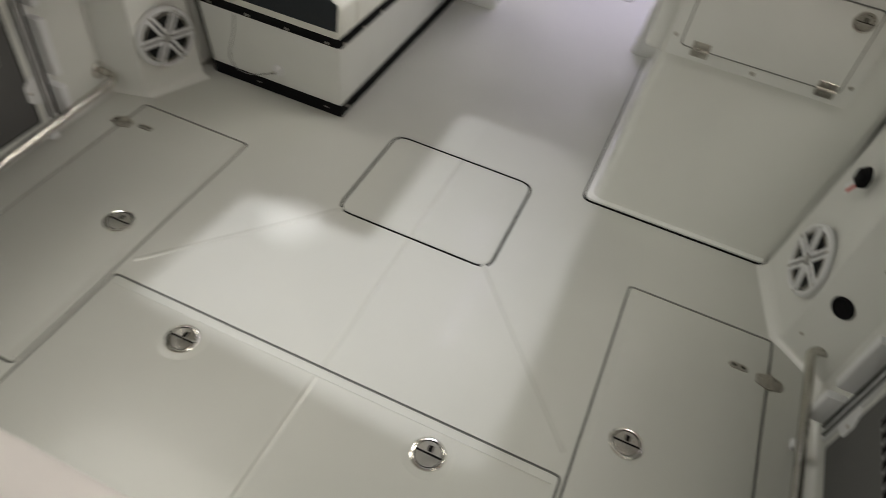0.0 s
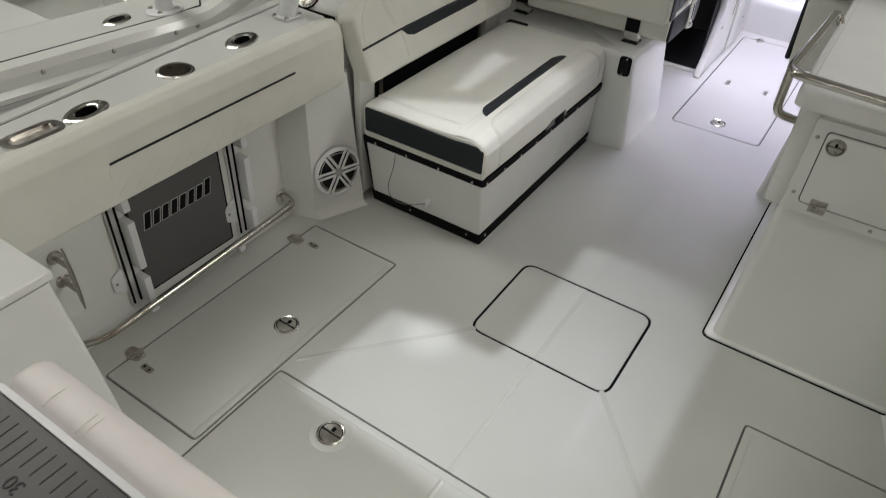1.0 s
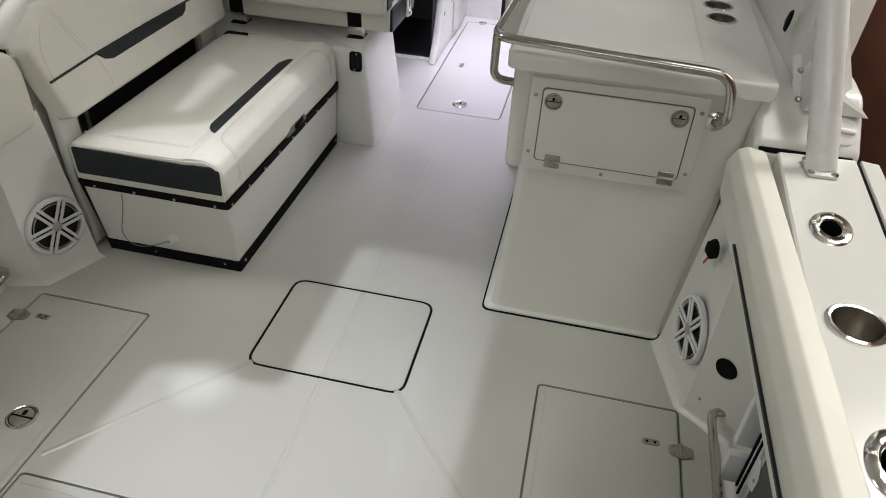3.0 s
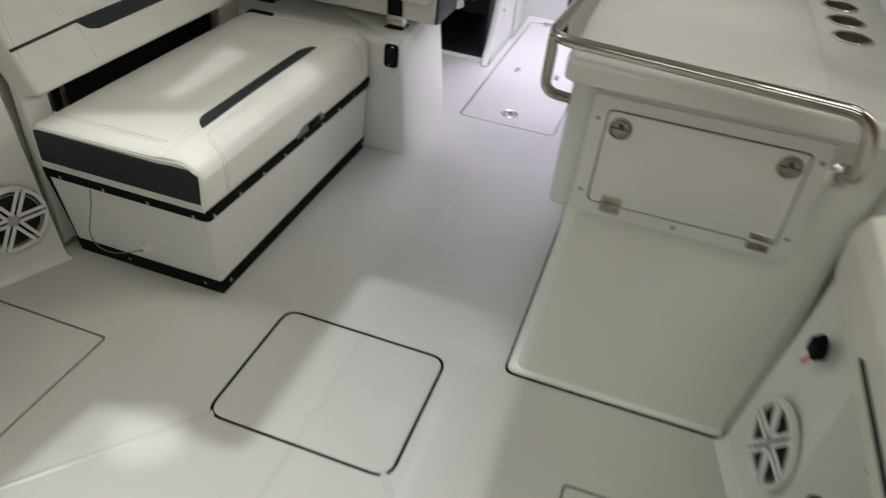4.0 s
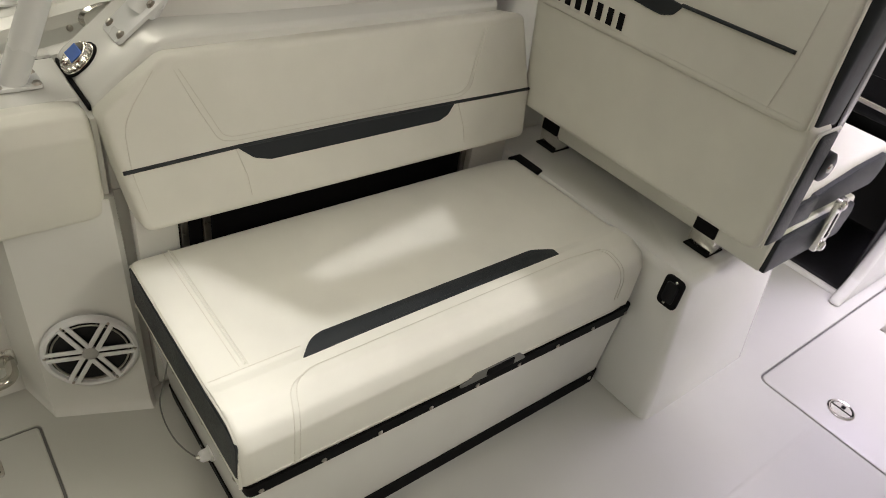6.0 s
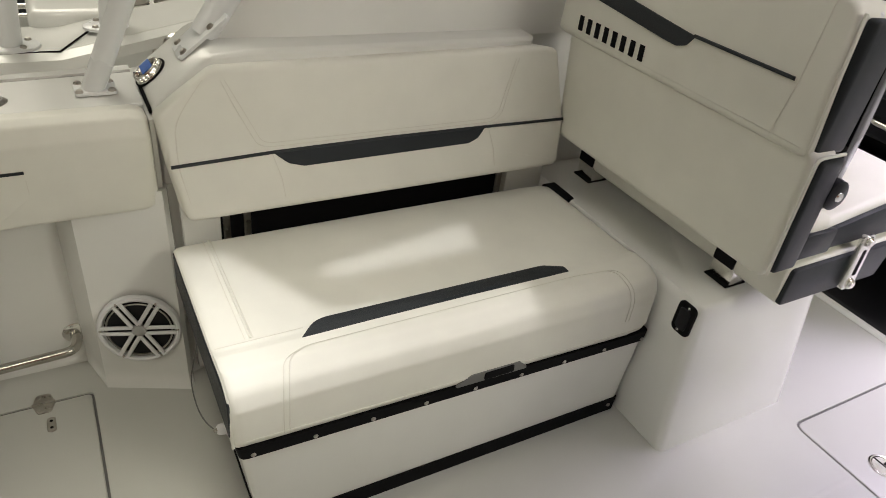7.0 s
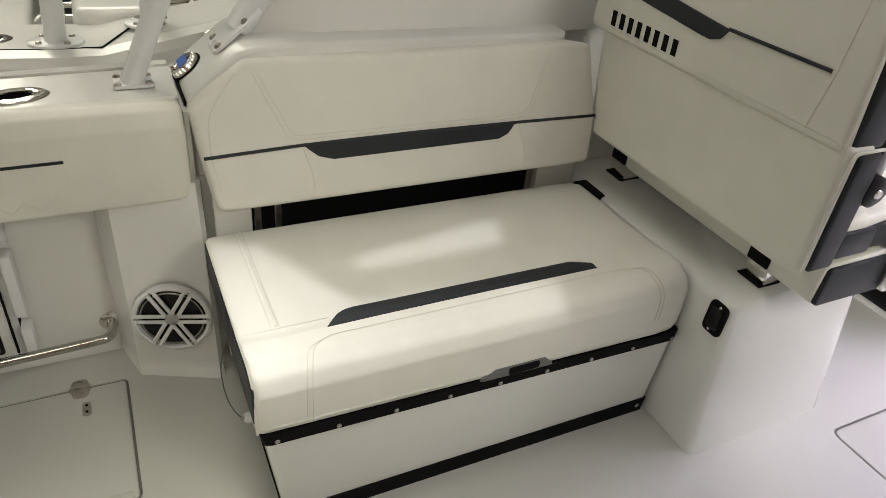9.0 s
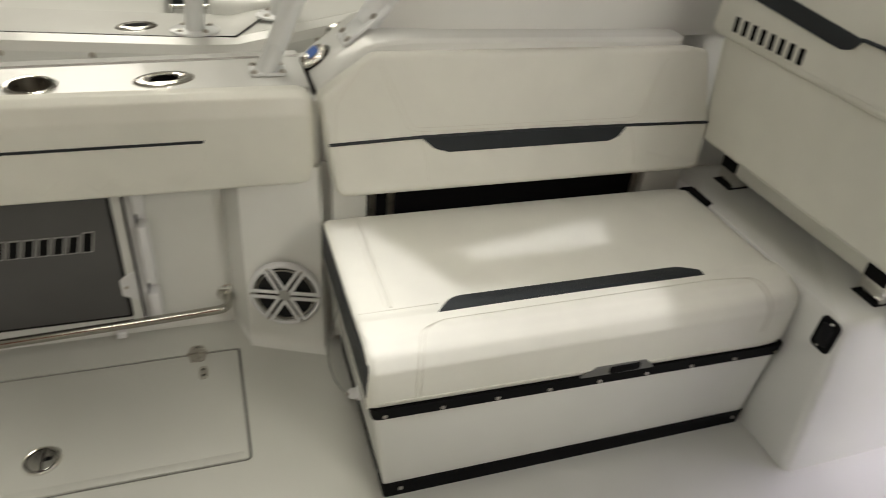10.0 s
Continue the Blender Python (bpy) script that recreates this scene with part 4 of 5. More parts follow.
def helm_bench():
    t = thing("helm_bench", (-0.68, 2.4, 0.48), "white vinyl helm bench with reclined back seen from behind", "bench seat")
    M = Matrix(((1, 0, 0, 0), (0, 0, -1, 2.15), (0, 1, 0, 0), (0, 0, 0, 1)))
    lower = rounded([(-1.065, 0.640), (-0.250, 0.640), (-0.250, 0.965), (-1.10, 0.965)], [0.03, 0.03, 0.026, 0.026], 5)
    upper = rounded([(-1.155, 0.940), (-0.262, 0.940), (-0.292, 1.265), (-1.155, 1.265)], [0.026, 0.026, 0.05, 0.05], 5)
    lean = Matrix.Translation((0, 2.09, 0.94)) @ Matrix.Rotation(radians(-4), 4, "X") @ Matrix.Translation((0, -2.09, -0.94))
    part("lower_panel", prism(lower, 0.0, 0.076, 0.016, 5, M), VINYL, t, angle=60)
    up = part("upper_panel", prism(upper, 0.0, 0.082, 0.016, 5, lean @ M), VINYL, t, angle=60)
    F = 0.0825

    def on(x, z, d=0.0):
        return lean @ M @ Vector((x, z, F + d))

    part("insert", prism(rounded([(-1.10, 1.120), (-0.645, 1.080), (-0.665, 1.052), (-0.695, 1.042), (-0.74, 1.044), (-1.10, 1.072)], [0.0, 0.004, 0.02, 0.02, 0.02, 0.0], 4), F - 0.002, F + 0.003, 0.001, 1, lean @ M), NAVY, up, "dark slate vinyl insert")
    part("piping", tube([on(-0.65, 1.080), on(-0.362, 1.083)], 0.0045, 8), NAVY, up)
    for k in range(8):
        x = -1.06 + k * 0.0365
        part("mark_stroke", prism([(x, 0.968), (x + 0.018, 0.968), (x + 0.014, 1.008), (x - 0.004, 1.008)], F - 0.001, F + 0.0015, 0, 1, lean @ M), RUBBER, up)
    part("seam", tube([on(-0.366, 0.958), on(-0.352, 1.08), on(-0.348, 1.248)], 0.0010, 6), STITCH, up)
    # dark side panels of the back
    part("side_panel", box((-0.262, 2.100, 0.655), (-0.240, 2.178, 0.945), 0.010, 3), NAVY, t, "dark slate vinyl side")
    part("side_panel", box((-0.288, 2.085, 0.955), (-0.258, 2.185, 1.235), 0.010, 3, lean), NAVY, t, "dark slate vinyl side")
    part("top_roll", tube([lean @ M @ Vector((-1.12, 1.235, 0.045)), lean @ M @ Vector((-0.33, 1.235, 0.045))], 0.036, 16), VINYL, t)
    part("welt", tube(smooth_path([(-0.244, 2.082, 0.66), (-0.244, 2.080, 0.955), (-0.244, 2.17, 0.955)], 0.02), 0.004, 8), VINYL, t)
    part("welt", tube([lean @ Vector((-0.266, 2.072, 0.955)), lean @ Vector((-0.285, 2.076, 1.24))], 0.004, 8), VINYL, t)
    part("thigh_bolster", box((-1.02, 2.20, 0.675), (-0.262, 2.30, 0.765), 0.025, 4), VINYL, t)
    part("bolster_side", box((-0.268, 2.185, 0.665), (-0.250, 2.31, 0.735), 0.008, 2), NAVY, t, "dark slate vinyl side")
    # forward faces of the back, and its shell
    part("front_pad", box((-1.08, 2.155, 0.70), (-0.285, 2.235, 1.25), 0.03, 4), VINYL, t)
    part("back_frame", box((-1.07, 2.15, 0.64), (-0.29, 2.17, 1.24), 0.006, 1), PLASTIC, t)
    # seat pan, cushion and thigh roll
    part("seat_pan", prism(rounded([(2.205, 0.520), (2.62, 0.520), (2.64, 0.60), (2.62, 0.645), (2.20, 0.638)], 0.02), -1.08, -0.262, 0.008, 3, Matrix(((0, 0, 1, 0), (1, 0, 0, 0), (0, 1, 0, 0), (0, 0, 0, 1))), both=True), VINYL, t)
    part("pan_side", prism(rounded([(2.207, 0.524), (2.60, 0.524), (2.62, 0.60), (2.60, 0.634), (2.21, 0.630)], 0.012), -0.264, -0.250, 0.005, 2, Matrix(((0, 0, 1, 0), (1, 0, 0, 0), (0, 1, 0, 0), (0, 0, 0, 1)))), NAVY, t, "dark slate vinyl side")
    part("seat_cushion", prism(rounded([(2.235, 0.655), (2.70, 0.655), (2.74, 0.72), (2.70, 0.785), (2.52, 0.775), (2.24, 0.73)], 0.03), -1.06, -0.275, 0.02, 4, Matrix(((0, 0, 1, 0), (1, 0, 0, 0), (0, 1, 0, 0), (0, 0, 0, 1))), both=True), VINYL, t)
    part("cushion_side", prism(rounded([(2.25, 0.665), (2.68, 0.665), (2.71, 0.72), (2.68, 0.765), (2.52, 0.755), (2.26, 0.715)], 0.03), -0.277, -0.262, 0.005, 2, Matrix(((0, 0, 1, 0), (1, 0, 0, 0), (0, 1, 0, 0), (0, 0, 0, 1)))), NAVY, t, "dark slate vinyl side")
    # hinge arm
    arm = part("hinge_arm", prism(rounded([(2.425, 0.53), (2.475, 0.53), (2.46, 0.70), (2.415, 0.70)], 0.012), -0.246, -0.232, 0.003, 2, Matrix(((0, 0, 1, 0), (1, 0, 0, 0), (0, 1, 0, 0), (0, 0, 0, 1)))), STEEL, t, "polished steel hinge arm")
    part("slot", prism(rounded([(2.440, 0.575), (2.455, 0.575), (2.448, 0.655), (2.434, 0.655)], 0.006), -0.2325, -0.2312, 0, 1, Matrix(((0, 0, 1, 0), (1, 0, 0, 0), (0, 1, 0, 0), (0, 0, 0, 1)))), RUBBER, arm)
    for p in ((-0.233, 2.45, 0.548), (-0.233, 2.437, 0.682)):
        part("pivot", lathe([(0, 0.012), (0.010, 0.011), (0.015, 0.006), (0.015, -0.008)], 14, frame_of(p, (1, 0, 0))), STEEL, arm)
    part("recliner_arm", prism(rounded([(2.203, 0.80), (2.236, 0.80), (2.245, 1.0), (2.232, 1.23), (2.205, 1.23)], 0.008), -0.284, -0.262, 0.003, 2, Matrix(((0, 0, 1, 0), (1, 0, 0, 0), (0, 1, 0, 0), (0, 0, 0, 1)))), GLOSSBLACK, t, "glossy black recliner arm")
    rec = part("recliner", lathe([(0, 0.014), (0.028, 0.013), (0.036, 0.008), (0.037, -0.01)], 24, frame_of((-0.247, 2.205, 0.849), (1, 0, 0))), BLACKPLASTIC, t, "round black recliner knob")
    part("pivot", lathe([(0, 0.018), (0.010, 0.017), (0.013, 0.012)], 14, frame_of((-0.247, 2.205, 0.849), (1, 0, 0))), STEEL, rec)
    for x in (-0.434, -1.032):
        b = part("bracket", box((x - 0.038, 2.205, 0.482), (x + 0.038, 2.265, 0.56), 0.004, 2), STEEL, t, "polished steel bracket with black pad")
        part("pad", box((x - 0.040, 2.192, 0.479), (x + 0.040, 2.27, 0.485), 0.002, 1), RUBBER, b)
        part("strap", box((x - 0.034, 2.196, 0.534), (x + 0.034, 2.206, 0.61), 0.003, 1), RUBBER, b)
    return t


helm_bench()


# ---- things: the dark console forward, port ----
def helm_console():
    t = thing("companion_console", (-0.6, 3.3, 0.0), "white console moulding with black footwell, dash and chrome handle", "console")
    X = Matrix(((0, 0, 1, 0), (1, 0, 0, 0), (0, 1, 0, 0), (0, 0, 0, 1)))
    side = rounded([(3.13, 0.0), (4.6, 0.0), (4.6, 1.4), (3.21, 1.4), (3.19, 0.74), (3.295, 0.565), (3.325, 0.37), (3.21, 0.10)], [0.01, 0, 0, 0.02, 0.03, 0.05, 0.06, 0.03], 4)
    shell = part("side_wall", prism(side, -0.292, -0.248, 0.014, 3, X, both=True), GEL, t, "glossy white console side")
    part("sill", prism(rounded([(3.20, 0.0), (3.40, 0.0), (3.40, 0.014), (3.21, 0.014)], [0.002, 0, 0, 0.004], 4), -1.15, -0.286, 0.004, 2, X), GEL, t, "white sill under the footwell")
    part("footwell", prism(rounded([(3.215, 0.004), (3.36, 0.004), (3.72, 0.22), (3.76, 0.80), (3.70, 0.80), (3.66, 0.30), (3.50, 0.15), (3.235, 0.022)], 0.012), -1.12, -0.290, 0.004, 2, X), BLACKPLASTIC, t, "black moulded footwell")
    part("footrest", prism(rounded([(3.50, 0.14), (3.66, 0.24), (3.66, 0.44), (3.60, 0.45)], 0.012), -1.10, -0.295, 0.006, 2, X), BLACKPLASTIC, t)
    part("footwell_side", box((-1.16, 3.10, 0.05), (-1.12, 3.75, 0.85), 0.006, 1), BLACKPLASTIC, t)
    part("lining", box((-0.2955, 3.22, 0.02), (-0.2915, 3.75, 0.80), 0.001, 1), BLACKPLASTIC, t)
    part("dash", prism(rounded([(3.06, 0.69), (3.72, 0.69), (3.72, 1.40), (3.16, 1.40), (3.07, 0.98)], 0.025), -1.12, -0.322, 0.016, 3, X, both=True), BLACKPLASTIC, t, "black moulded dash")
    part("door", box((-1.08, 3.050, 0.825), (-0.41, 3.075, 1.10), 0.008, 2), BLACKPLASTIC, t, "glossy black locker door")
    h = part("handle", tube(smooth_path([(-0.66, 3.07, 0.758), (-0.66, 3.025, 0.758), (-0.385, 3.025, 0.748), (-0.385, 3.07, 0.748)], 0.02), 0.010, 10), STEEL, t, "chrome handle")
    part("rose", lathe([(0, 0.006), (0.016, 0.005), (0.022, 0.0)], 18, frame_of((-0.385, 3.061, 0.748), (0, -1, 0))), STEEL, h)
    part("head_panel", box((-0.325, 3.18, 0.70), (-0.29, 3.25, 1.40), 0.01, 2), GEL, t, "white moulded edge beside the dash")
    # door into the cabin with its dark gap and hinges
    part("door_gap", box((-0.2482, 3.585, 0.45), (-0.2462, 3.610, 1.40), 0.0008, 1), RUBBER, t, "dark gap beside the door")
    part("door_frame", box((-0.2485, 3.63, 0.02), (-0.236, 3.98, 1.40), 0.005, 2), GEL, shell)
    part("recess", prism(rect(3.23, 0.78, 3.30, 0.86, 0.012), -0.2485, -0.2455, 0.001, 1, X), PLASTIC, t)
    part("door_hinge", box((-0.249, 3.545, 0.275), (-0.238, 3.565, 0.395), 0.003, 1), STEEL, t, "steel door hinge")
    screw((-0.247, 3.362, 0.254), (1, 0, 0), t, 0.013)
    screw((-0.235, 3.90, 0.17), (1, 0, 0), t, 0.009)
    return t


helm_console()


# ---- things: the starboard galley unit ----
def galley():
    t = thing("galley_unit", (0.75, 1.5, 0.0), "off-white moulded galley unit with locker door and countertop", "galley unit")
    # plinth leaning slightly forward as it rises
    def body(z, x0, x1, y0):
        return [(p.x, p.y, z) for p in rounded([(x0, y0), (x1, y0), (x1, 2.06), (x0, 2.06)], [0.035, 0.02, 0, 0], 5)]
    part("body", loft([body(0.006, 0.462, 1.068, 1.018), body(0.02, 0.468, 1.07, 1.028), body(0.60, 0.500, 1.12, 1.058), body(0.91, 0.500, 1.16, 1.070)], closed=True), BOARD, t, "off-white matt moulded body", angle=40)
    part("side_infill", loft([body(0.0, 0.9, 1.12, 1.045), body(0.60, 0.9, 1.134, 1.078), body(0.90, 0.9, 1.175, 1.086)], closed=True), GEL, t, "white strip against the side wall")
    part("base_flange", prism(rect(0.440, 1.003, 1.066, 2.05, 0.03), 0.0, 0.012, 0.005, 2), GEL, t)
    part("base_gasket", prism(rect(0.434, 0.998, 1.070, 2.05, 0.034), 0.0, 0.005, 0.001, 1), RUBBER, t, "black gasket at the deck")
    # the upper body stands proud on the walkway side
    part("shoulder", prism(rounded([(1.075, 0.565), (2.05, 0.565), (2.05, 0.91), (1.075, 0.91)], 0.012), 0.452, 0.515, 0.012, 2, Matrix(((0, 0, 1, 0), (1, 0, 0, 0), (0, 1, 0, 0), (0, 0, 0, 1))), both=True), GEL, t)
    ct = part("countertop", prism(rounded([(0.430, 1.035), (1.180, 1.035), (1.20, 2.06), (0.430, 2.06)], [0.045, 0.03, 0.01, 0.01], 6), 0.905, 0.955, 0.014, 4), GEL, t, "glossy white countertop", angle=50)
    holes = bmesh.new()
    for y in (1.557, 1.697, 1.842):
        well(0.042, 0.0445, Matrix.Translation((1.068, y, 0.9565)), holes)
    cut(ct, holes)
    part("worktop_lid", prism(rect(0.452, 1.13, 0.985, 2.03, 0.02), 0.954, 0.9585, 0.002, 2), GEL, t)
    part("lid_slot", prism(rect(0.60, 1.60, 0.609, 1.72, 0.004), 0.9586, 0.9592), GREYRUBBER, t)
    part("lid_latch", lathe([(0, 0.003), (0.012, 0.003), (0.015, 0)], 16, Matrix.Translation((0.69, 1.70, 0.9586))), SATIN, t)
    # aft locker: face plate, door, latches and hinges
    n = Vector((0, -1, 0.05)).normalized()
    m = frame_of((0.758, 1.0635, 0.731), n)
    fp = part("face_plate", prism(rect(-0.250, -0.150, 0.262, 0.150, 0.008), 0, 0.010, 0.002, 2, m), GEL, t, "off-white flanged locker frame")
    d = part("door", prism(rect(-0.210, -0.112, 0.222, 0.118, 0.014), 0.006, 0.0145, 0.002, 2, m), GEL, fp)
    part("door_gap", plate(rect(-0.214, -0.116, 0.226, 0.122, 0.016), [rect(-0.209, -0.111, 0.221, 0.117, 0.014)], 0.0095, 0.0108, m), GREYRUBBER, fp)
    for x, y in ((-0.233, 0.095), (0.245, 0.105), (-0.233, -0.09), (0.245, -0.09), (0.0, -0.134)):
        part("screw", lathe([(0, 0.013), (0.004, 0.0125), (0.0065, 0.010)], 10, m @ Matrix.Translation((x, y, 0))), SATIN, fp)
    return t, m, n


gal, gm, gn = galley()
for x in (-0.178, 0.188):
    latch(gm @ Vector((x, 0.082, 0.0145)), gn, gal, 0.027, (0, 0, 1), SATIN)
for x in (-0.155, 0.190):
    hinge(gm @ Vector((x, -0.112, 0.0135)), gn, gal, (1, 0, 0), 0.024, 0.022, True)

t = thing("grab_rail", (0.75, 1.05, 0.97), "polished stainless steel grab rail round the countertop", "rail")
part("tube", tube(smooth_path([(0.47, 1.66, 0.90), (0.412, 1.70, 0.985), (0.386, 1.06, 0.985), (1.045, 1.005, 0.978), (1.062, 1.00, 0.845), (1.045, 1.06, 0.815)], 0.06, 7), 0.0135, 14), DIMSTEEL, t)
part("leg", tube(smooth_path([(0.392, 1.075, 0.985), (0.392, 1.06, 0.86), (0.45, 1.095, 0.84)], 0.05), 0.0125, 12), DIMSTEEL, t)
part("flange", lathe([(0, 0.008), (0.022, 0.007), (0.030, 0.001), (0.030, -0.003)], 22, frame_of((1.045, 1.066, 0.815), gn)), STEEL, t)
for y in (1.557, 1.697, 1.842):
    cup_holder((1.068, y, 0.9565), "counter cup holders", 0.045, 0.042)

# starboard pedestal and helm seat back
t = thing("captain_chair", (0.85, 2.5, 0.0), "white vinyl captain chair with dark edge on a white pedestal", "chair")
a = rounded([(0.362, 2.055), (1.17, 2.055), (1.17, 2.58), (0.362, 2.58)], [0.03, 0, 0, 0.05])
part("pedestal", loft([[(p.x, p.y, 0) for p in a], [(p.x + (0.07 if p.x < 0.6 else 0), p.y, 0.60) for p in a]], closed=True), GEL, t)
part("backrest", prism(rounded([(0.275, 0.912), (1.15, 0.912), (1.13, 1.50), (0.30, 1.50)], 0.035), 0.0, 0.12, 0.022, 5, Matrix(((1, 0, 0, 0), (0, 0, -1, 2.20), (0, 1, 0, 0), (0, 0, 0, 1)))), VINYL, t, angle=60)
part("lower_back", prism(rounded([(0.285, 0.60), (1.13, 0.60), (1.13, 0.905), (0.272, 0.905)], 0.028), 0.0, 0.09, 0.016, 4, Matrix(((1, 0, 0, 0), (0, 0, -1, 2.19), (0, 1, 0, 0), (0, 0, 0, 1)))), VINYL, t, angle=60)
part("side_panel", box((0.264, 2.105, 0.94), (0.286, 2.24, 1.46), 0.010, 3), NAVY, t, "dark slate vinyl edge")
part("side_panel", box((0.262, 2.115, 0.625), (0.284, 2.22, 0.885), 0.01, 3), NAVY, t, "dark slate vinyl edge")
part("seat_cushion", box((0.42, 2.23, 0.60), (1.12, 2.70, 0.78), 0.04, 4), VINYL, t)

# ---- things: the stern ----
t = thing("transom_locker", (-1.0, -0.9, 0.0), "white moulded transom locker with overhanging lid", "locker")
rows = []
for z, y in ((0.0, -0.448), (0.34, -0.477), (0.682, -0.508)):
    rows.append([(p.x, p.y, z) for p in rounded([(-1.25, -1.6), (-0.806, -1.6), (-0.806, y), (-1.25, y)], [0, 0, 0.014, 0], 4)])
part("body", loft(rows, closed=True), GEL, t)
# grey strip with the shade below the lid put into its colour
part("shadow_gap", box((-1.24, -1.59, 0.680), (-0.814, -0.516, 0.692)), GREYRUBBER, t)
part("lid", box((-1.27, -1.62, 0.690), (-0.798, -0.500, 0.716), 0.005, 3), GEL, t)

t = thing("rigging_station", (0.4, -1.0, 0.0), "white transom station with a dark grey fish measuring board on top", "cabinet")
part("body", box((-0.44, -1.45, 0.0), (1.25, -0.735, 0.79), 0.02, 2), GEL, t)
part("rim", plate(rect(-0.46, -1.42, 1.25, -0.775, 0.02), [rect(-0.45, -1.40, 1.24, -0.787, 0.015)], 0.79, 0.838), PLASTIC, t, "white rim")
board = part("measuring_board", prism(rect(-0.449, -1.399, 1.239, -0.788, 0.012), 0.79, 0.834, 0.001, 1), GREY, t, "dark grey measuring board")
for k in range(52):
    x = -0.43 + k * 0.0254
    L = 0.085 if k % 10 == 0 else (0.065 if k % 5 == 0 else 0.045)
    part("tick", box((x - 0.0011, -0.806 - L, 0.8343), (x + 0.0011, -0.806, 0.8349)), TICK, board)
for words, x in (("30", -0.256), ("24", -0.104)):
    txt = bpy.data.curves.new("numeral", "FONT")
    txt.body, txt.size, txt.extrude, txt.align_x, txt.align_y = words, 0.033, 0.0004, "CENTER", "CENTER"
    num = new("numeral", txt)
    num.matrix_basis = pose(x, -0.872, 0.8351, 0, 0, 180)
    num.data.materials.append(TICK)
    num.parent = board

t = thing("transom_bolster", (0.4, -0.74, 0.74), "rolled white vinyl transom pad beside the measuring board", "cushion")
part("pad", box((-0.475, -0.776, 0.735), (1.25, -0.686, 0.832), 0.036, 6), LITVINYL, t, angle=60)
for x in (-0.36, -0.27, -0.255):
    part("seam", tube([(x, -0.765, 0.8285), (x, -0.745, 0.8335), (x, -0.722, 0.832), (x, -0.697, 0.818), (x, -0.686, 0.796), (x, -0.6855, 0.77)], 0.0010, 6), STITCH, t)


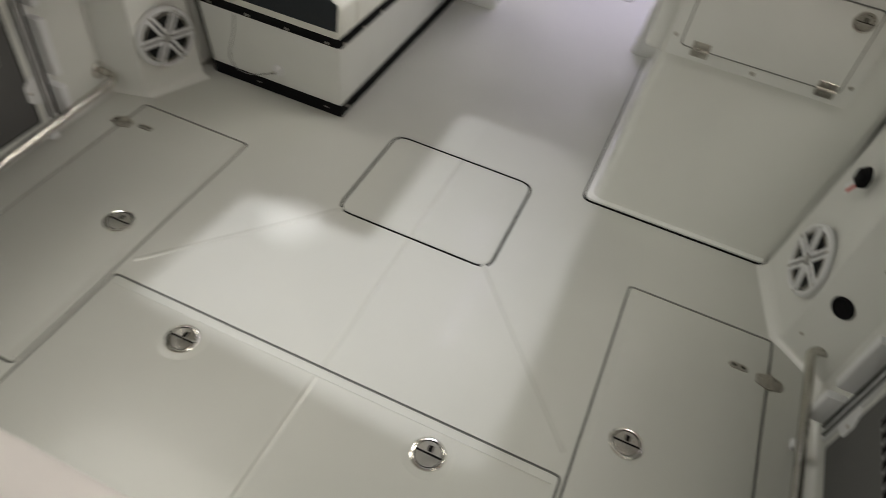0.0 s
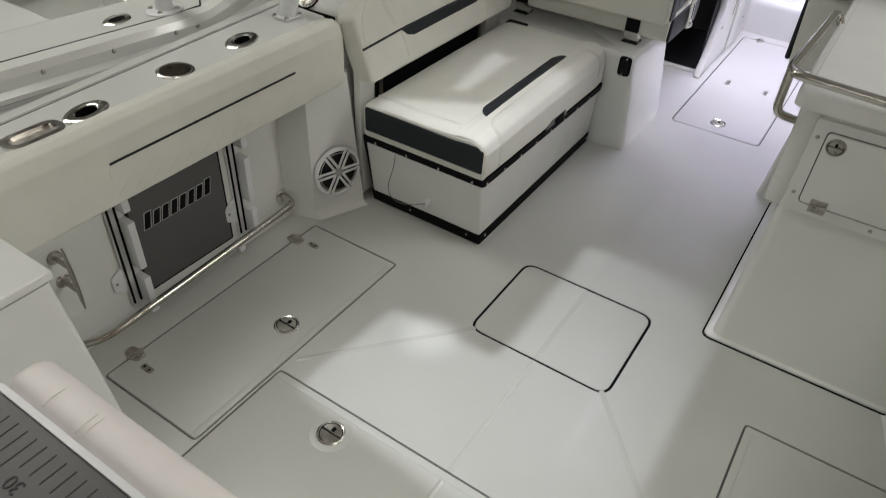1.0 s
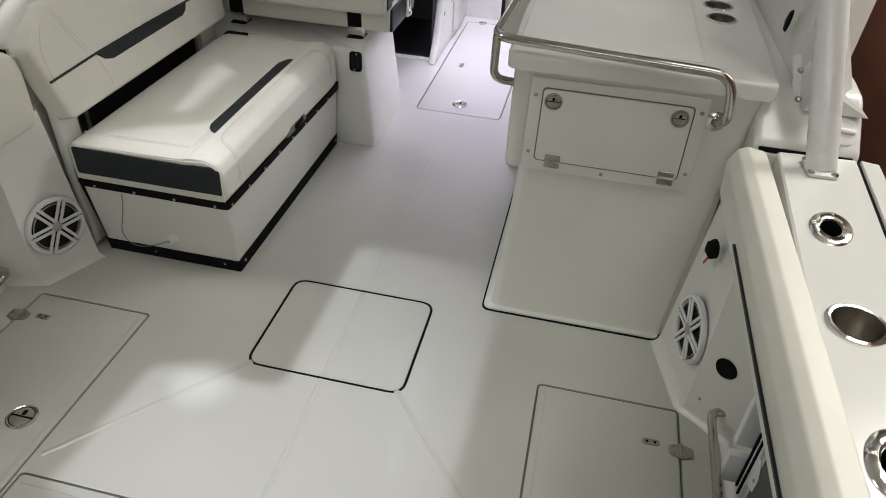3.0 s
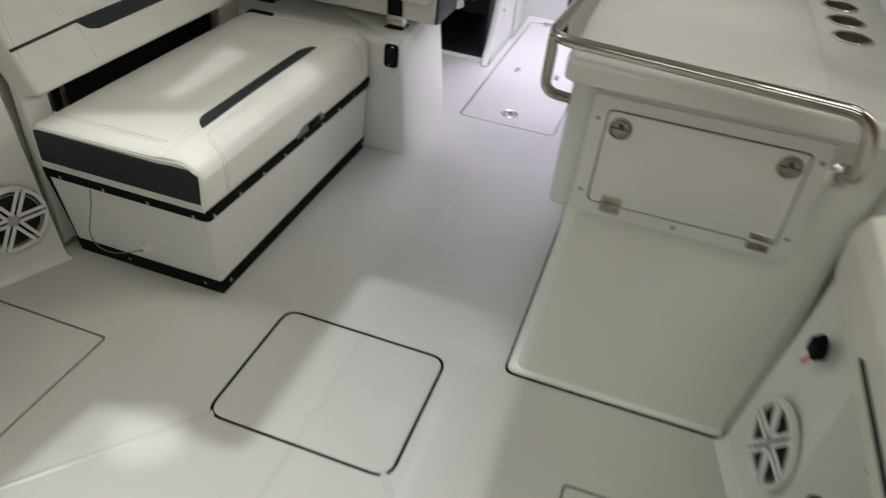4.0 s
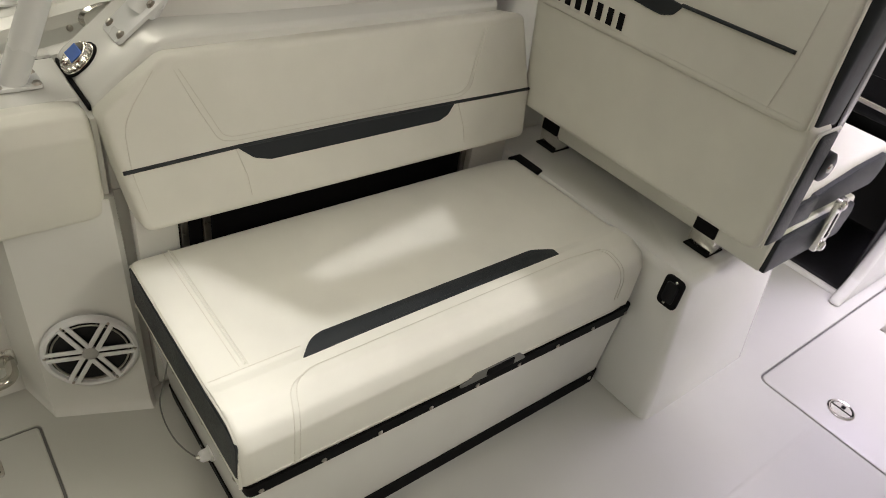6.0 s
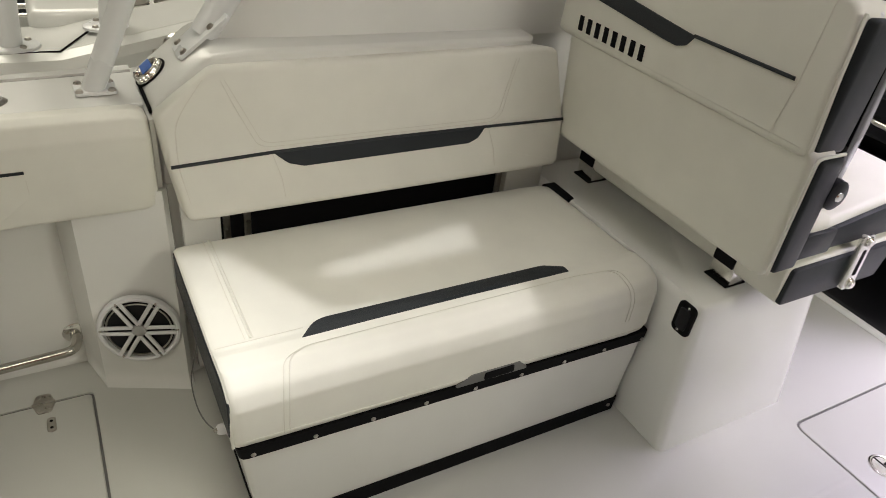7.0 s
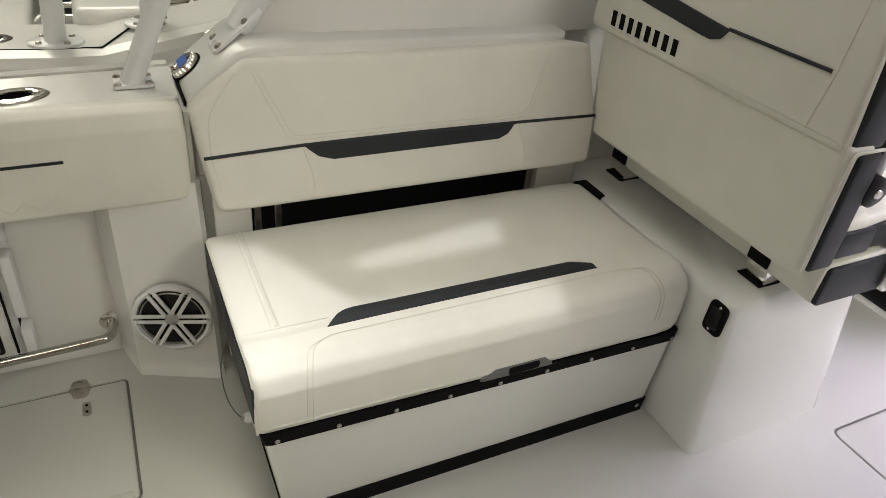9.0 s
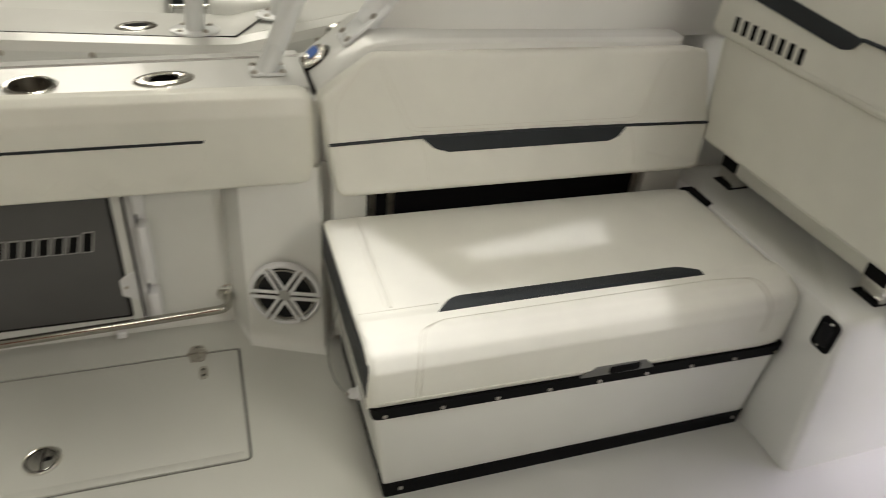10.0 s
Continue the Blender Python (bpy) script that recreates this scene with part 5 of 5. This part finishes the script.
# ---- the boat alongside ----
def neighbour():
    t = thing("neighbour_boat", (-2.3, 0.6, -0.6), "off-white sport boat moored alongside in the showroom", "boat")
    ys = [-2.6, -1.5, -0.5, 0.0, 0.3, 0.5, 0.62, 0.70, 0.75, 0.80, 0.87, 0.95, 1.05, 1.2, 1.35, 1.8, 2.6, 4.0, 6.0]

    def edge(y):
        """The hull side, which draws in towards the stern."""
        return -1.668 - 0.14 * max(0.0, 0.62 - y) - 0.0072 * max(0.0, y - 0.62) ** 2
    skin = []
    for y in ys:
        rise = 0.0 if y < 0.75 else min(0.13, (y - 0.75) * 0.20)
        x = edge(y)
        z = 0.752 + rise
        skin.append([(x - 0.30, y, z - 0.40), (x - 0.30, y, z), (x - 0.066, y, z), (x - 0.062, y, z - 0.004), (x - 0.058, y, z), (x - 0.01, y, z - 0.008), (x + 0.002, y, z - 0.035), (x + 0.005, y, z - 0.072), (x + 0.030, y, z - 0.086), (x + 0.034, y, z - 0.100), (x + 0.012, y, z - 0.113), (x + 0.014, y, z - 0.128), (x + 0.042, y, z - 0.140), (x + 0.046, y, z - 0.160), (x + 0.020, y, z - 0.175), (x + 0.022, y, z - 0.195), (x + 0.04, y, z - 0.205), (x + 0.04, y, z - 0.235), (x + 0.008, y, z - 0.250),
                     (x - 0.02, y, z - 0.55), (x - 0.25, y, z - 1.2), (x - 0.9, y, z - 1.6)])
    hull = part("hull", loft(skin), GEL, t, "off-white hull side and gunwale", angle=16)
    secs = []
    for y in ys[:8]:
        x = edge(y)
        secs.append([(x - 0.0645, y, 0.7530), (x - 0.0595, y, 0.7530), (x - 0.0595, y, 0.749), (x - 0.0645, y, 0.749)])
    part("seam_strip", loft(secs, closed=True), RUBBER, t)
    part("seam_strip", tube([(-1.730, 0.695, 0.752), (-1.722, 0.750, 0.754), (-1.832, 0.839, 0.776)], 0.003, 6), RUBBER, t)
    secs = []
    for y in ys:
        x = edge(y)
        rise = 0.0 if y < 0.75 else min(0.13, (y - 0.75) * 0.20)
        secs.append([(x + 0.037, y, 0.505 + rise), (x + 0.047, y, 0.512 + rise), (x + 0.047, y, 0.527 + rise), (x + 0.037, y, 0.532 + rise)])
    part("rub_rail", loft(secs, closed=True), RUBBER, t, "black rub rail")
    for y in (-0.9, -0.42, 0.08, 0.33, 0.578, 0.676, 1.0, 1.25):
        rise = 0.0 if y < 0.75 else min(0.13, (y - 0.75) * 0.20)
        part("bolt", lathe([(0, 0.008), (0.006, 0.007), (0.009, 0.001), (0.009, -0.004)], 10, frame_of((edge(y) + 0.003, y, 0.709 + rise), (1, 0, 0.25))), SATIN, t)
    m = Matrix.Translation((-1.839, 0.454, 0.753)) @ Matrix.Rotation(0.25, 4, "Z") @ Matrix.Diagonal((0.8, 1.2, 1, 1))
    rh = part("rod_holder", lathe([(0.030, 0.002), (0.033, 0.006), (0.046, 0.0045), (0.052, 0.0)], 28, m), STEEL, t)
    # a flat near-black disc stands for the shade in the bore
    part("bore", lathe([(0, 0.003), (0.030, 0.003), (0.030, 0.001)], 20, m), SHADEBLACK, rh)
    for lx, ly, lz in ((-1.785, 0.628, 0.753), (-1.84, 0.90, 0.782)):
        m = Matrix.Translation((lx, ly, lz))
        leg = part("leg", tube([(lx, ly, lz), (lx + 0.005, ly + 0.05, lz + 0.6), (lx + 0.02, ly + 0.22, lz + 1.4)], 0.030, 16, 1.25, up=(1, 0, 0)), PAINT, t, "white tower leg")
        part("foot_plate", lathe([(0, 0.010), (0.060, 0.010), (0.066, 0.006), (0.067, 0.0)], 28, m @ Matrix.Diagonal((0.9, 1.15, 1, 1))), PAINT, leg)
        for a in (0.6, 2.2, 3.8, 5.4):
            part("bolt", lathe([(0, 0.018), (0.007, 0.016), (0.010, 0.010), (0.011, 0.008)], 10, m @ Matrix.Translation((0.047 * math.cos(a), 0.056 * math.sin(a), 0))), SATIN, leg)
    part("vent", lathe([(0, 0.004), (0.03, 0.006), (0.045, 0.010), (0.052, 0.0)], 28, frame_of((edge(1.1) + 0.004, 1.10, 0.778), (1, 0, 0.25)) @ Matrix.Diagonal((1.5, 0.75, 1.6, 1))), STEEL, t, "oval chrome vent")
    part("inner_wall", loft([[(edge(y) - 0.34, y, 0.2), (edge(y) - 0.34, y, 0.74), (edge(y) - 0.302, y, 0.745), (edge(y) - 0.302, y, 0.2)] for y in ys], closed=True), GEL, t)
    part("sole", box((-4.2, -2.5, 0.18), (-1.99, 5.0, 0.24)), DECK, t)
    part("deck_pad", box((-3.3, -1.4, 0.24), (-2.15, 0.52, 0.60), 0.03, 3), GEL, t)
    con = part("console", box((-2.30, 0.68, 0.24), (-1.955, 1.60, 0.80), 0.03, 4), GEL, t, "white moulded console")
    for y in (0.99, 1.115):
        mm = Matrix.Translation((-2.03, y, 0.8005))
        part("cup_holder", lathe([(0.048, 0.002), (0.049, 0.005), (0.056, 0.004), (0.058, 0.0)], 28, mm), STEEL, con)
        part("cup_well", lathe([(0, 0.001), (0.048, 0.0015), (0.048, 0.003)], 24, mm), SATIN, con)
    part("rail", tube(smooth_path([(-2.25, 0.68, 0.735), (-2.25, 0.645, 0.735), (-2.0, 0.645, 0.715), (-2.0, 0.68, 0.715)], 0.02), 0.010, 12), STEEL, con)
    part("handle", box((-2.26, 0.655, 0.50), (-2.16, 0.69, 0.53), 0.01, 2), BLACKPLASTIC, con)
    part("seat_back", box((-3.0, 1.65, 0.7), (-2.1, 1.85, 1.35), 0.06, 4), NAVY, t)
    part("far_wall", box((-4.2, -2.5, 0.2), (-4.1, 5.0, 0.85), 0.03, 2), GEL, t)
    part("dark_panel", box((-3.86, -0.6, 0.24), (-3.78, 3.2, 0.95), 0.01, 1), NAVY, t, "dark slate locker front")
    for y in (1.125, 1.280):
        part("far_board", box((-3.63, y, 0.30), (-3.58, y + 0.085, 1.1), 0.01, 2), PAINT, t, "white upright board")
    part("far_rail", tube([(-3.62, -0.4, 0.30), (-3.62, 2.4, 0.30)], 0.014, 10), STEEL, t)
    return t


neighbour()
